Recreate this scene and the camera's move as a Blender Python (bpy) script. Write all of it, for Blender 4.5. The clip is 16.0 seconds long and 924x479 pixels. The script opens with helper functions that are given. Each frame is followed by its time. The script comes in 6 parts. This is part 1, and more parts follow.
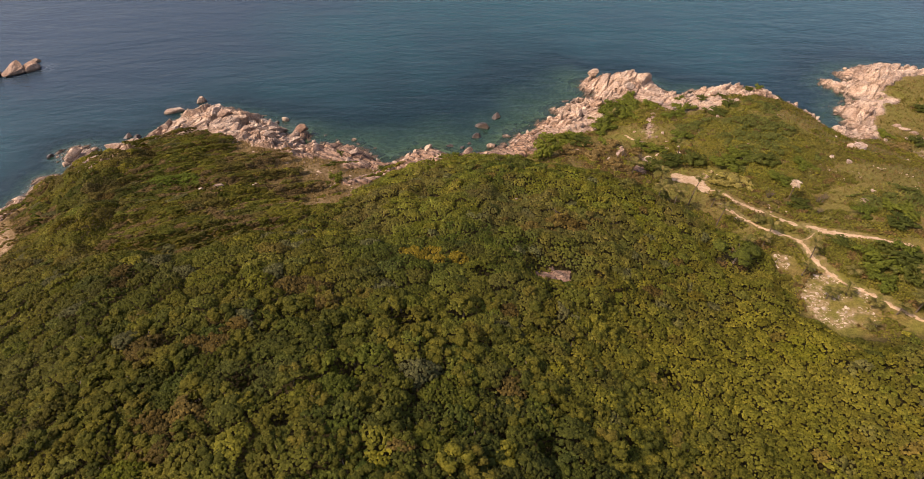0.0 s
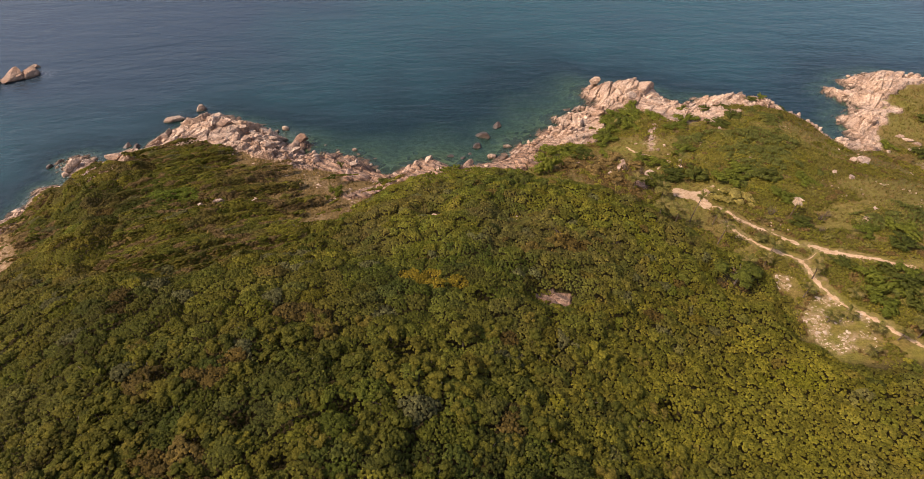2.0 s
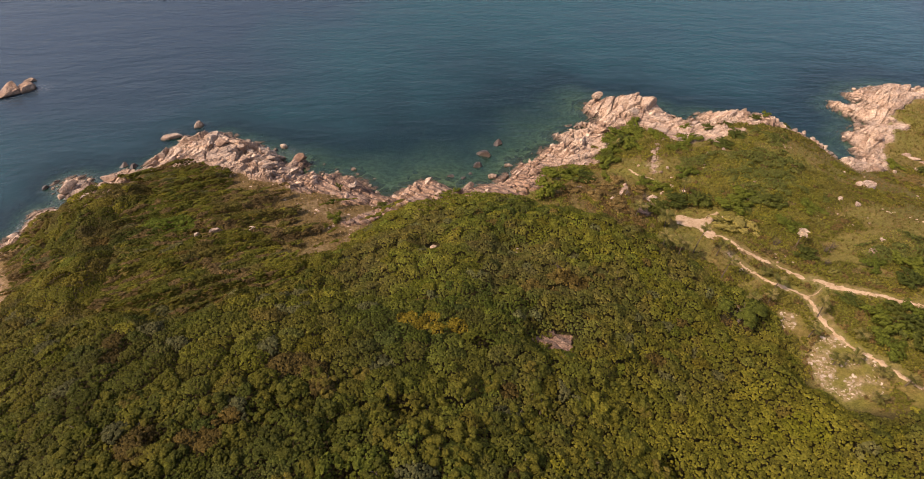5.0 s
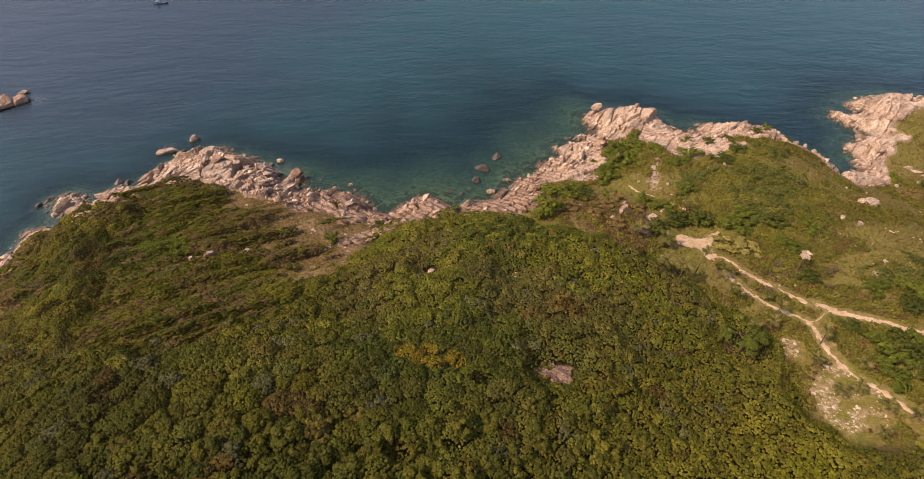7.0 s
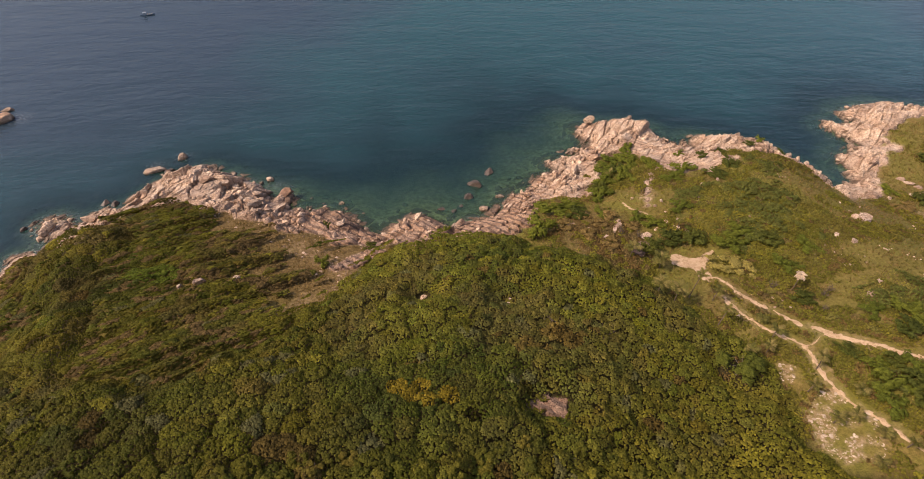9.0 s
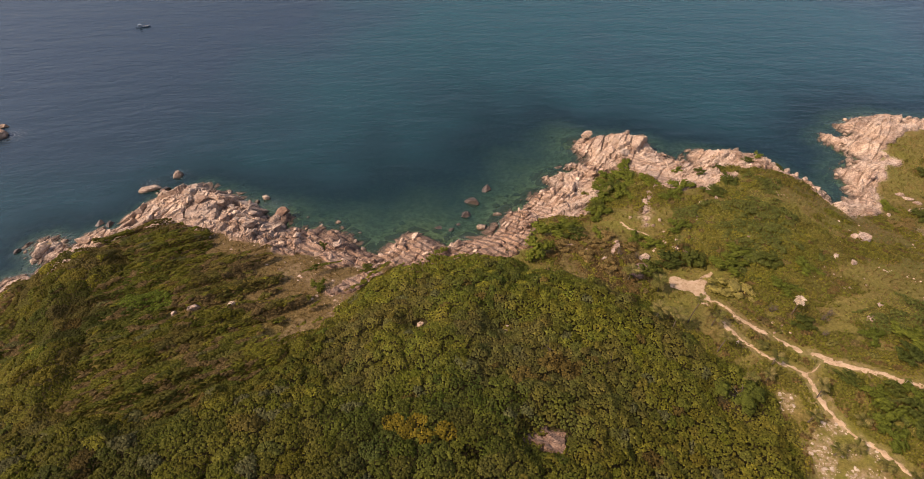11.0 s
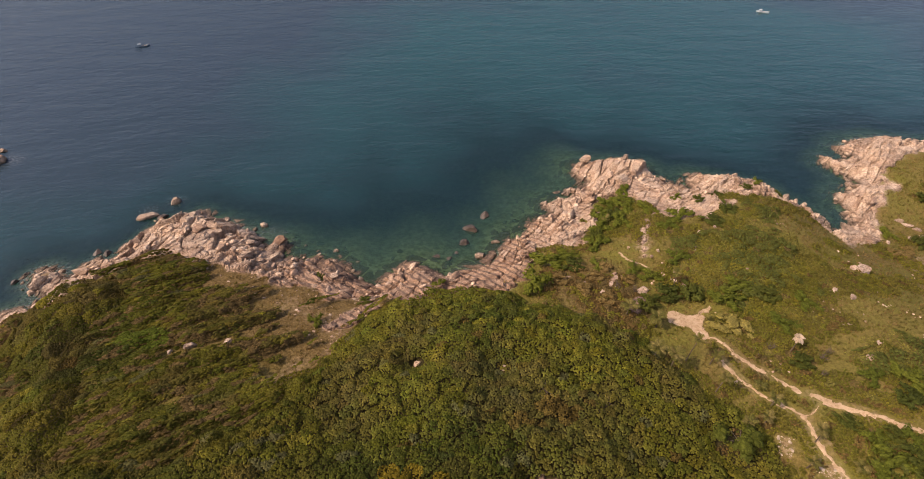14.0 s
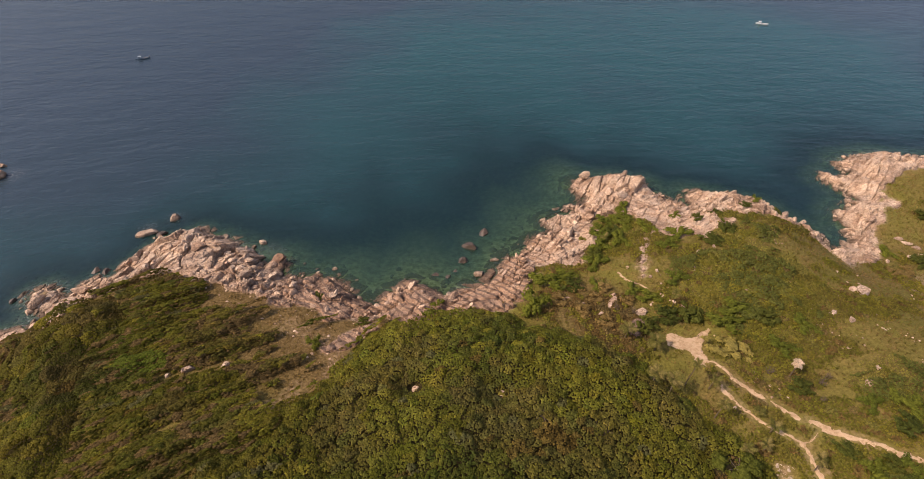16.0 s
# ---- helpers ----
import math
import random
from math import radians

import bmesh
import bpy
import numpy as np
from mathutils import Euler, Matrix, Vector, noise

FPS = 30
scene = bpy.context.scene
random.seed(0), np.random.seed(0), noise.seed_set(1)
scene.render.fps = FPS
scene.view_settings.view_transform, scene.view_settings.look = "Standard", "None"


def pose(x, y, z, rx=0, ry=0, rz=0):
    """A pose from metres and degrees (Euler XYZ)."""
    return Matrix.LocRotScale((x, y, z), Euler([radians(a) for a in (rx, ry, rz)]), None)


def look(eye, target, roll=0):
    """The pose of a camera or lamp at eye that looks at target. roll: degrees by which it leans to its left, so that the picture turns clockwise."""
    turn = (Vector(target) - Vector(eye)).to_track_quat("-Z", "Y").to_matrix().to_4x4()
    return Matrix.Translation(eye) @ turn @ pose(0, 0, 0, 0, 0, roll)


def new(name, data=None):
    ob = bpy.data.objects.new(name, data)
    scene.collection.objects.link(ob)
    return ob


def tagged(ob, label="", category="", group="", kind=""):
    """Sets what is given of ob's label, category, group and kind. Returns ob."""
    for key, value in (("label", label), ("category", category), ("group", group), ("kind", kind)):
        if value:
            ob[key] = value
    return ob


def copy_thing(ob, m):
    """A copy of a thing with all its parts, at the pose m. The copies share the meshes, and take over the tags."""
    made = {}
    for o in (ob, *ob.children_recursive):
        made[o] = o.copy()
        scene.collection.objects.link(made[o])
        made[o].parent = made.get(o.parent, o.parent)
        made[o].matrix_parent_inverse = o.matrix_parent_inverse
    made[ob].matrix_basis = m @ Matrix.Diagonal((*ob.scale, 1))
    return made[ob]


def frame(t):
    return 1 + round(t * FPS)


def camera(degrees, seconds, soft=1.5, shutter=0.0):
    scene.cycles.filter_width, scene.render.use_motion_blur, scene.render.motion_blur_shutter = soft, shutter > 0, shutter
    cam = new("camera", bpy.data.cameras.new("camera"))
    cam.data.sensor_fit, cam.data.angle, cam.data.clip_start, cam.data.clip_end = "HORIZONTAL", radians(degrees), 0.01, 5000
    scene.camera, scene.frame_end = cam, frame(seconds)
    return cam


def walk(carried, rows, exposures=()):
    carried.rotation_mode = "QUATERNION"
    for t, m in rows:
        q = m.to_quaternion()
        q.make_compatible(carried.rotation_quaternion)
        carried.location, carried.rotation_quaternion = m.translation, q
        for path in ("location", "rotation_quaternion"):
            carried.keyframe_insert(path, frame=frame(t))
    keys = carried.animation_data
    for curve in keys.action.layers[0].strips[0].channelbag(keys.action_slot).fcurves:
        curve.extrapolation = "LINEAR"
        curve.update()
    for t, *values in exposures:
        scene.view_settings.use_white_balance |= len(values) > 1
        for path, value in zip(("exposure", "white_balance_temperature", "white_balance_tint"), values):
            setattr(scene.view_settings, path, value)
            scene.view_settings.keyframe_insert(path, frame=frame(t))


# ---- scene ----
cam = camera(80.0, 16.0, 0.9)
PATH = [
    (0, (-2.193, -4.157, 95.516), (0.221, 10.685, 82.329), 2.03),
    (0.5, (-2.077, -3.326, 96.360), (0.325, 11.492, 83.145), 2.08),
    (1, (-1.942, -2.421, 97.244), (0.449, 12.369, 83.995), 2.12),
    (1.5, (-1.791, -1.446, 98.150), (0.591, 13.311, 84.863), 2.14),
    (2, (-1.627, -0.407, 99.068), (0.745, 14.317, 85.742), 2.16),
    (2.5, (-1.452, 0.691, 99.988), (0.906, 15.385, 86.626), 2.17),
    (3, (-1.268, 1.842, 100.902), (1.076, 16.508, 87.508), 2.17),
    (3.5, (-1.077, 3.038, 101.806), (1.257, 17.676, 88.379), 2.17),
    (4, (-0.879, 4.272, 102.695), (1.445, 18.887, 89.241), 2.17),
    (6.5, (0.189, 10.764, 106.916), (2.492, 25.270, 93.341), 2.11),
    (7, (0.418, 12.075, 107.727), (2.746, 26.566, 94.141), 2.06),
    (7.5, (0.653, 13.374, 108.536), (3.035, 27.847, 94.940), 2.04),
    (8, (0.894, 14.654, 109.346), (3.345, 29.113, 95.747), 2.01),
    (8.5, (1.141, 15.910, 110.161), (3.646, 30.358, 96.559), 1.97),
    (9, (1.395, 17.137, 110.986), (3.936, 31.575, 97.380), 1.95),
    (11.5, (2.742, 22.694, 115.347), (5.328, 37.150, 101.770), 1.83),
    (12, (3.020, 23.675, 116.273), (5.603, 38.141, 102.707), 1.82),
    (12.5, (3.297, 24.613, 117.215), (5.875, 39.090, 103.658), 1.79),
    (13, (3.570, 25.510, 118.165), (6.143, 39.999, 104.621), 1.76),
    (13.5, (3.835, 26.370, 119.119), (6.403, 40.875, 105.590), 1.72),
    (14, (4.089, 27.198, 120.065), (6.652, 41.721, 106.555), 1.69),
    (14.5, (4.326, 28.000, 120.993), (6.884, 42.543, 107.503), 1.69),
    (15, (4.542, 28.786, 121.888), (7.098, 43.346, 108.417), 1.70),
    (15.5, (4.730, 29.564, 122.733), (7.289, 44.143, 109.284), 1.72),
    (16, (4.883, 30.346, 123.508), (7.450, 44.948, 110.084), 1.76),
]
walk(cam, [(t, look(eye, target, roll)) for t, eye, target, roll in PATH], [(0, 0.61, 6700, 22), (8, 0.52, 6700, 22), (16, 0.44, 6700, 22)])

import itertools

# ---- light ----
world = bpy.data.worlds.new("world")
scene.world = world
world.use_nodes = True
wn = world.node_tree.nodes
sky = wn.new("ShaderNodeTexSky")
sky.sky_type, sky.sun_disc = "NISHITA", False
SUN_HEIGHT, SUN_FROM = radians(47), radians(-101)  # degrees above the sea; clockwise from +y
sky.sun_elevation, sky.sun_rotation = SUN_HEIGHT, SUN_FROM
sky.dust_density, sky.air_density = 4.5, 1.0
wn["Background"].inputs["Strength"].default_value = 0.15
world.node_tree.links.new(sky.outputs["Color"], wn["Background"].inputs["Color"])
sun = new("sun", bpy.data.lights.new("sun", "SUN"))
sun.data.energy, sun.data.angle, sun.data.color = 3.1, radians(0.6), (1.0, 0.84, 0.64)
sun.matrix_world = look(
    (100 * math.sin(SUN_FROM) * math.cos(SUN_HEIGHT), 100 * math.cos(SUN_FROM) * math.cos(SUN_HEIGHT), 100 * math.sin(SUN_HEIGHT)),
    (0, 0, 0))

# ---- numbers of the plan ----
rng = np.random.default_rng(7)
# the waterline from west to east, headland by headland
COAST_FAR_WEST = [(-900, -3000), (-520, -500), (-330, -60), (-240, 20), (-180, 64), (-138, 98), (-117, 117), (-108, 124), (-105, 131), (-103, 137)]
COAST_WEST = [(-103.0, 142.9), (-99.7, 143.9), (-97.4, 144.2), (-95.1, 143.2), (-93.2, 145.1), (-92.1, 146.5), (-96.4, 149.0), (-99.9, 153.1),
              (-101.8, 156.8), (-100.0, 158.8), (-97.1, 159.9), (-94.5, 157.9), (-91.9, 154.5), (-89.4, 154.2), (-87.9, 155.8), (-87.4, 158.6),
              (-85.6, 159.6), (-83.6, 161.4), (-81.2, 160.3), (-77.8, 162.8)]
POINT_WEST = [(-76.4, 165.4), (-74.3, 167.9), (-72.8, 171.2), (-71.3, 173.2), (-69.9, 174.7), (-69.2, 177.5), (-66.0, 175.5), (-63.7, 176.2),
              (-62.5, 178.1), (-60.5, 179.1), (-58.5, 181.0), (-57.2, 180.5), (-55.4, 177.8), (-52.6, 176.0), (-49.4, 175.3), (-47.0, 173.2),
              (-43.0, 170.1), (-40.7, 168.1), (-37.9, 165.5), (-35.5, 162.5), (-34.3, 159.1), (-33.0, 161.4), (-29.7, 162.6), (-27.1, 160.1),
              (-29.4, 157.6)]
COVE = [(-28.4, 154.7), (-23.2, 153.3), (-21.0, 153.6), (-18.5, 153.3), (-17.8, 151.7), (-18.5, 149.2), (-16.9, 148.9), (-15.7, 151.1),
        (-12.2, 151.1), (-10.1, 148.6), (-9.8, 145.6), (-7.1, 144.5), (-5.7, 140.9), (-2.4, 138.8), (0.7, 138.7), (1.7, 141.0), (3.0, 143.3),
        (7.0, 144.1), (10.0, 146.0), (13.6, 145.8), (16.3, 143.3), (19.0, 140.4), (22.4, 141.5), (26.4, 142.2), (29.3, 141.8), (34.2, 144.4),
        (36.6, 147.2), (39.3, 150.3), (41.6, 153.8), (47.6, 155.2)]
POINT_MID = [(50.8, 158.2), (52.8, 161.6), (57.6, 162.7), (60.3, 164.8), (58.8, 170.1), (63.2, 171.5), (67.9, 171.9), (70.3, 175.7), (75.6, 178.3),
             (78.2, 180.8), (75.4, 183.4), (74.2, 187.3), (75.9, 191.8), (80.9, 191.0), (85.2, 190.6), (90.5, 191.5), (94.3, 190.2), (98.0, 187.0),
             (101.4, 186.6), (102.2, 182.9), (103.3, 180.1), (104.9, 178.8), (105.3, 175.1), (108.1, 170.9), (111.5, 171.2), (114.4, 173.3),
             (113.1, 176.5), (116.1, 178.4), (119.7, 178.4), (126.1, 175.1), (133.0, 171.4), (136.9, 169.8), (140.4, 166.0), (141.9, 161.7)]
POINT_EAST = [(143.3, 158.0), (146.3, 155.1), (149.1, 149.6), (148.2, 143.6), (149.3, 142.0), (156.8, 143.7), (162.7, 147.7), (163.1, 152.3),
              (162.5, 156.6), (164.9, 161.4), (172.0, 164.6), (177.7, 167.1), (177.2, 171.4), (174.8, 176.8), (173.8, 181.4), (175.8, 183.2),
              (183.2, 179.8), (187.1, 179.3), (188.2, 182.7), (186.1, 186.2), (185.8, 190.8), (193.1, 193.8), (199.0, 194.5), (208.4, 195.5),
              (216.7, 191.9), (228, 188), (260, 178)]
COAST_FAR_EAST = [(330, 120), (420, 40), (560, -200), (900, -3000)]
COAST = COAST_FAR_WEST + COAST_WEST + POINT_WEST + COVE + POINT_MID + POINT_EAST + COAST_FAR_EAST
# hills: centre and height; all have the same spread
HILLS = [(-90, 120, -4.7), (-60, 145, 1.8), (-55, 100, 14.8), (-60, 55, 0.2), (-20, 110, -8.4), (-25, 75, 3.6), (-25, 35, 13.4),
         (15, 120, 6.2), (15, 85, 1.0), (15, 45, 8.2), (50, 105, 3.7), (50, 65, 7.8), (55, 30, -7.2), (85, 150, -6.7), (90, 115, 6.8),
         (90, 75, -11.2), (90, 35, 12.7), (125, 150, 11.3), (125, 110, 4.5), (125, 60, 16.4), (160, 120, -9.6), (200, 160, 1.6),
         (170, 70, 6.8), (0, -20, 33.3), (-80, 0, 23.0), (80, -20, 22.2), (0, -100, 44.6)]
RISES = [(90, 72, 0.5), (76, 94, 0.9), (72, 106, -0.5), (102, 66, 0.9), (80, 82, 1.4), (114, 102, 1.1), (62, 120, 0.6), (79, 145, 1.6), (8, 97, 1.2), (26, 93, 1.0)]
FOREST = [(-140, 50), (-100, 80), (-84, 98), (-59, 84), (-41, 80), (-27, 85), (-15, 101), (-8, 113), (-3, 121), (8, 128), (22, 128), (32, 121), (38, 114),
          (51, 108), (61, 103), (63.5, 94), (67.5, 88.5), (67, 84), (72, 79.5), (74.5, 73), (75, 67), (74.5, 60), (72.5, 54), (74, 48), (82, 46), (92, 43), (140, 30), (190, -50),
          (-240, -50)]
WEST_WOOD = [(-83, 110), (-95, 124), (-95, 138), (-88, 149), (-76, 150), (-66, 143), (-66, 120), (-60, 96), (-62, 80), (-78, 90)]
BARE_WEST = [(-118, 121), (-101, 119.5), (-94.5, 114), (-88, 104), (-86, 98), (-89, 92), (-110, 70)]
RUBBLE = [(79.7, 63.4), (83.4, 63.7), (84.0, 59.7), (85.5, 55.8), (83.5, 51.7), (81.9, 48.1), (78.8, 49.0), (75.4, 49.2), (73.6, 52.7), (73.4, 54.0), (75.0, 58.9)]
RUBBLE_UPPER = [(77.0, 71.8), (80.1, 69.6), (78.1, 65.5), (74.6, 66.6)]
PATH_UPPER = [(75.7, 98.4), (78.4, 97.2), (79.6, 94.6), (80.0, 91.4), (81.2, 88.6), (83.0, 86.2), (83.5, 85.4)]
PATH_MIDDLE = [(84.2, 84.6), (85.5, 82.8), (86.4, 81.0), (87.5, 79.2)]
PATH_SIDE = [(89.0, 78.6), (89.9, 77.3), (90.9, 75.9), (92.3, 74.8), (94.8, 73.0), (97.0, 71.1), (98.8, 69.4), (100.6, 67.3), (102.5, 65.7)]
PATH_LOWER = [(75.8, 90.6), (76.3, 87.0), (77.5, 83.7), (79.3, 80.3), (81.7, 77.8), (83.5, 75.4), (84.6, 73.5), (84.2, 71.2), (83.7, 68.4), (83.4, 65.2),
              (83.8, 62.3), (84.2, 59.9), (85.1, 58.0), (86.4, 55.6), (87.4, 52.7), (88.5, 49.3), (90.2, 45.4)]
PATH_LINK = [(84.4, 74.0), (86.4, 74.0), (88.8, 75.6)]
PATH_TOP = [(68.9, 133.4), (70.1, 129.3), (72.7, 127.1), (74.3, 124.8)]
BALD = [(-24, 101), (-18, 104), (-12.5, 108.5), (-10, 113), (-11, 117)]
SAND_PAD = [(70.6, 107.0), (73.2, 107.7), (75.5, 106.1), (78.2, 105.2), (82.8, 108.2), (82.9, 107.3), (78.9, 103.5), (77.0, 100.8), (77.3, 98.4), (75.8, 96.2), (74.8, 97.0),
            (74.5, 99.6), (73.4, 101.9), (71.4, 103.2), (70.3, 105.0)]


def segments(x, y, line, closed=False):
    """The distance from the points to a polyline."""
    far = np.full(np.shape(x), 1e9)
    ends = line[1:] + line[:1] if closed else line[1:]
    for (ax, ay), (bx, by) in zip(line, ends):
        ux, uy = bx - ax, by - ay
        s = np.clip(((x - ax) * ux + (y - ay) * uy) / (ux * ux + uy * uy), 0, 1)
        far = np.minimum(far, np.hypot(x - ax - s * ux, y - ay - s * uy))
    return far


def inside(x, y, ring):
    odd = np.zeros(np.shape(x), bool)
    for (ax, ay), (bx, by) in zip(ring, ring[1:] + ring[:1]):
        if ay != by:
            odd ^= ((ay > y) != (by > y)) & (x < (bx - ax) * (y - ay) / (by - ay) + ax)
    return odd


def within(x, y, ring):
    """Metres inside a ring; negative outside."""
    return np.where(inside(x, y, ring), 1, -1) * segments(x, y, ring, True)


def chance(i, j, seed):
    """A steady random number for each lattice cell."""
    v = np.sin(i * 127.1 + j * 311.7 + seed * 74.7) * 43758.5453
    return v - np.floor(v)


def vnoise(x, y, seed=0):
    i, j = np.floor(x), np.floor(y)
    u, v = x - i, y - j
    u, v = u * u * (3 - 2 * u), v * v * (3 - 2 * v)
    a = chance(i, j, seed) * (1 - u) + chance(i + 1, j, seed) * u
    b = chance(i, j + 1, seed) * (1 - u) + chance(i + 1, j + 1, seed) * u
    return a * (1 - v) + b * v


def fbm(x, y, size, seed=0, octaves=4):
    total, gain = 0, 0.5
    for k in range(octaves):
        total = total + gain * vnoise(x / size * 2 ** k + 17 * k, y / size * 2 ** k - 9 * k, seed + k)
        gain /= 2
    return total / (1 - 0.5 ** octaves)


def ramp(v, a, b):
    s = np.clip((v - a) / (b - a), 0, 1)
    return s * s * (3 - 2 * s)


def inland(x, y):
    """Metres from the waterline, negative at sea."""
    return within(x, y, COAST)


def ground(x, y, d):
    swell = 4.0
    for a, b, c in HILLS:
        swell = swell + c * np.exp(-((x - a) ** 2 + (y - b) ** 2) / (2 * 34.0 ** 2))
    for a, b, c in RISES:
        swell = swell + c * np.exp(-((x - a) ** 2 + (y - b) ** 2) / (2 * 13.0 ** 2))
    return np.where(d > 0, (1 - np.exp(-np.maximum(d, 0) / 9)) * swell, np.maximum(d * 0.2, -9))


ROCK_X = [-130, -98, -85, -76, -69, -60, -50, -40, -30, -20, -12, 0, 10, 20, 30, 40, 50, 60, 75, 95, 110, 130, 145, 152, 165, 180, 192, 206, 230, 300]
ROCK_WIDE = [2, 3.5, 4, 8, 11, 14, 16, 16, 14, 13, 11, 9, 10, 14, 17, 17, 13, 11, 12, 17, 21, 17, 6, 8, 9, 11, 12, 14, 9, 6]


# the landward edge of the bare rock from the western point to the cove, closed out at sea
ROCK_RING = [(-86, 144), (-76, 154), (-67, 155.5), (-58, 155), (-51, 150), (-42, 146), (-34, 142.5), (-26, 136), (-20, 136), (-14, 134), (-8, 132), (-3, 127.5),
             (3, 128), (7, 124.5), (15, 126.5), (21, 128), (25, 124.5), (31, 120), (34, 113), (37, 114), (36, 124), (45, 140), (45, 190), (-30, 215), (-90, 215), (-115, 160)]
# the same for the middle headland
ROCK_MID = [(42, 133), (52, 142), (56, 140), (64, 143), (69, 155), (73, 161), (81, 168), (86, 166), (88, 160), (88.5, 152), (90, 145), (100, 144), (110, 143),
            (113, 153), (122, 157), (128, 153), (134, 147), (142, 152), (150, 175), (120, 215), (60, 215), (40, 190), (40, 150)]
# and for the far headland
ROCK_EAST = [(136, 133), (140, 129.5), (153, 130.5), (163.5, 139.5), (168.5, 149.5), (180, 154.5), (189, 161), (185, 164), (191.5, 169.5), (211, 180.5), (262, 168), (262, 215), (140, 215), (144, 150)]
# the dense windswept scrub behind it
SCRUB = [(-101, 138), (-94, 143), (-85, 146), (-80, 151), (-75, 155), (-67, 157), (-60, 157), (-52, 150), (-44, 143), (-32, 134), (-22, 126),
         (-18, 116), (-9, 110), (-10, 98), (-24, 79), (-41, 73), (-62, 75), (-88, 92), (-97, 116)]


def rockiness(x, y, d):
    """How far a spot is bare rock, from 0 to 1."""
    wide = np.interp(x, ROCK_X, ROCK_WIDE) + 15 * (fbm(x, y, 8, 3) - 0.5)
    shelf = ramp(wide - d, -1.5, 1.5)
    west = ramp(within(x, y, ROCK_RING) + np.interp(x, [-40, -20], [9, 15]) * (fbm(x, y, 7, 3) - 0.5), -1.5, 1.5)
    shelf = (shelf + (west - shelf) * ramp(x, -90, -82) * ramp(x, 36, 26))
    mid = ramp(within(x, y, ROCK_MID) + 14 * (fbm(x, y, 6, 3) - 0.5), -1.2, 1.2)
    east = ramp(within(x, y, ROCK_EAST) + 9 * (fbm(x, y, 6, 3) - 0.5), -1.2, 1.2)
    shelf = shelf + (mid - shelf) * ramp(x, 44, 52) * ramp(x, 138, 130)
    shelf = (shelf + (east - shelf) * ramp(x, 138, 144)) * ramp(d, -14, -5)
    slab = ramp(segments(x, y, [(25.8, 65.7), (27.6, 65.2)]) + 6 * (fbm(x, y, 1.8, 25) - 0.5), 2.4, 1.5) + ramp(segments(x, y, [(63.5, 110), (66, 112)]), 2.2, 1.2) + 0.8 * ramp(segments(x, y, [(84, 147), (81, 143), (78, 137.5), (75.3, 131)]) + 6 * (fbm(x, y, 2.5, 27) - 0.5), 0.9, -0.4) + ramp(segments(x, y, [(-12, 117.5), (-7, 121), (-3, 125)]) + 4 * (fbm(x, y, 4, 29) - 0.5), 2.8, 1.6)
    return np.clip(shelf + slab, 0, 1)


def facets(u, v, seed, tilt):
    """Split rock: each block a tilted face at its own height; also how near its joint lies. Seeds 200 apart share their joints."""
    own, seed = seed, seed % 200
    i, j = np.floor(u), np.floor(v)
    best, second = np.full(np.shape(u), 9.0), np.full(np.shape(u), 9.0)
    face = np.zeros(np.shape(u))
    for a in (-1, 0, 1):
        for b in (-1, 0, 1):
            p, q = i + a, j + b
            du, dv = u - p - chance(p, q, seed), v - q - chance(p, q, seed + 5)
            d = np.hypot(du, dv)
            nearer = d < best
            second = np.where(nearer, best, np.minimum(second, d))
            h = chance(p, q, own + 9) + tilt * ((chance(p, q, seed + 13) - 0.2) * du + (chance(p, q, seed + 17) - 0.65) * dv)
            face = np.where(nearer, h, face)
            best = np.minimum(best, d)
    return face, second - best


def joint_cell(x, y):
    """A number for the large joint-bounded block that a spot belongs to."""
    warp = 1.6 * fbm(x, y, 7, 31)
    u, v = (0.8 * x + 0.6 * y) / 7.5 + 0.3 * warp, (-0.6 * x + 0.8 * y) / 4.0 + 0.2 * warp
    i, j = np.floor(u), np.floor(v)
    best, cell = np.full(np.shape(u), 9.0), np.zeros(np.shape(u))
    for a in (-1, 0, 1):
        for e in (-1, 0, 1):
            p, q = i + a, j + e
            d = np.hypot(u - p - chance(p, q, 11), v - q - chance(p, q, 16))
            cell = np.where(d < best, p * 1000 + q, cell)
            best = np.minimum(best, d)
    return cell


def shoulder(gap, wide):
    """From 0 in a joint to 1 on the top of a block, with a rounded edge."""
    return 1 - (1 - np.clip(gap / wide, 0, 1)) ** 2.5


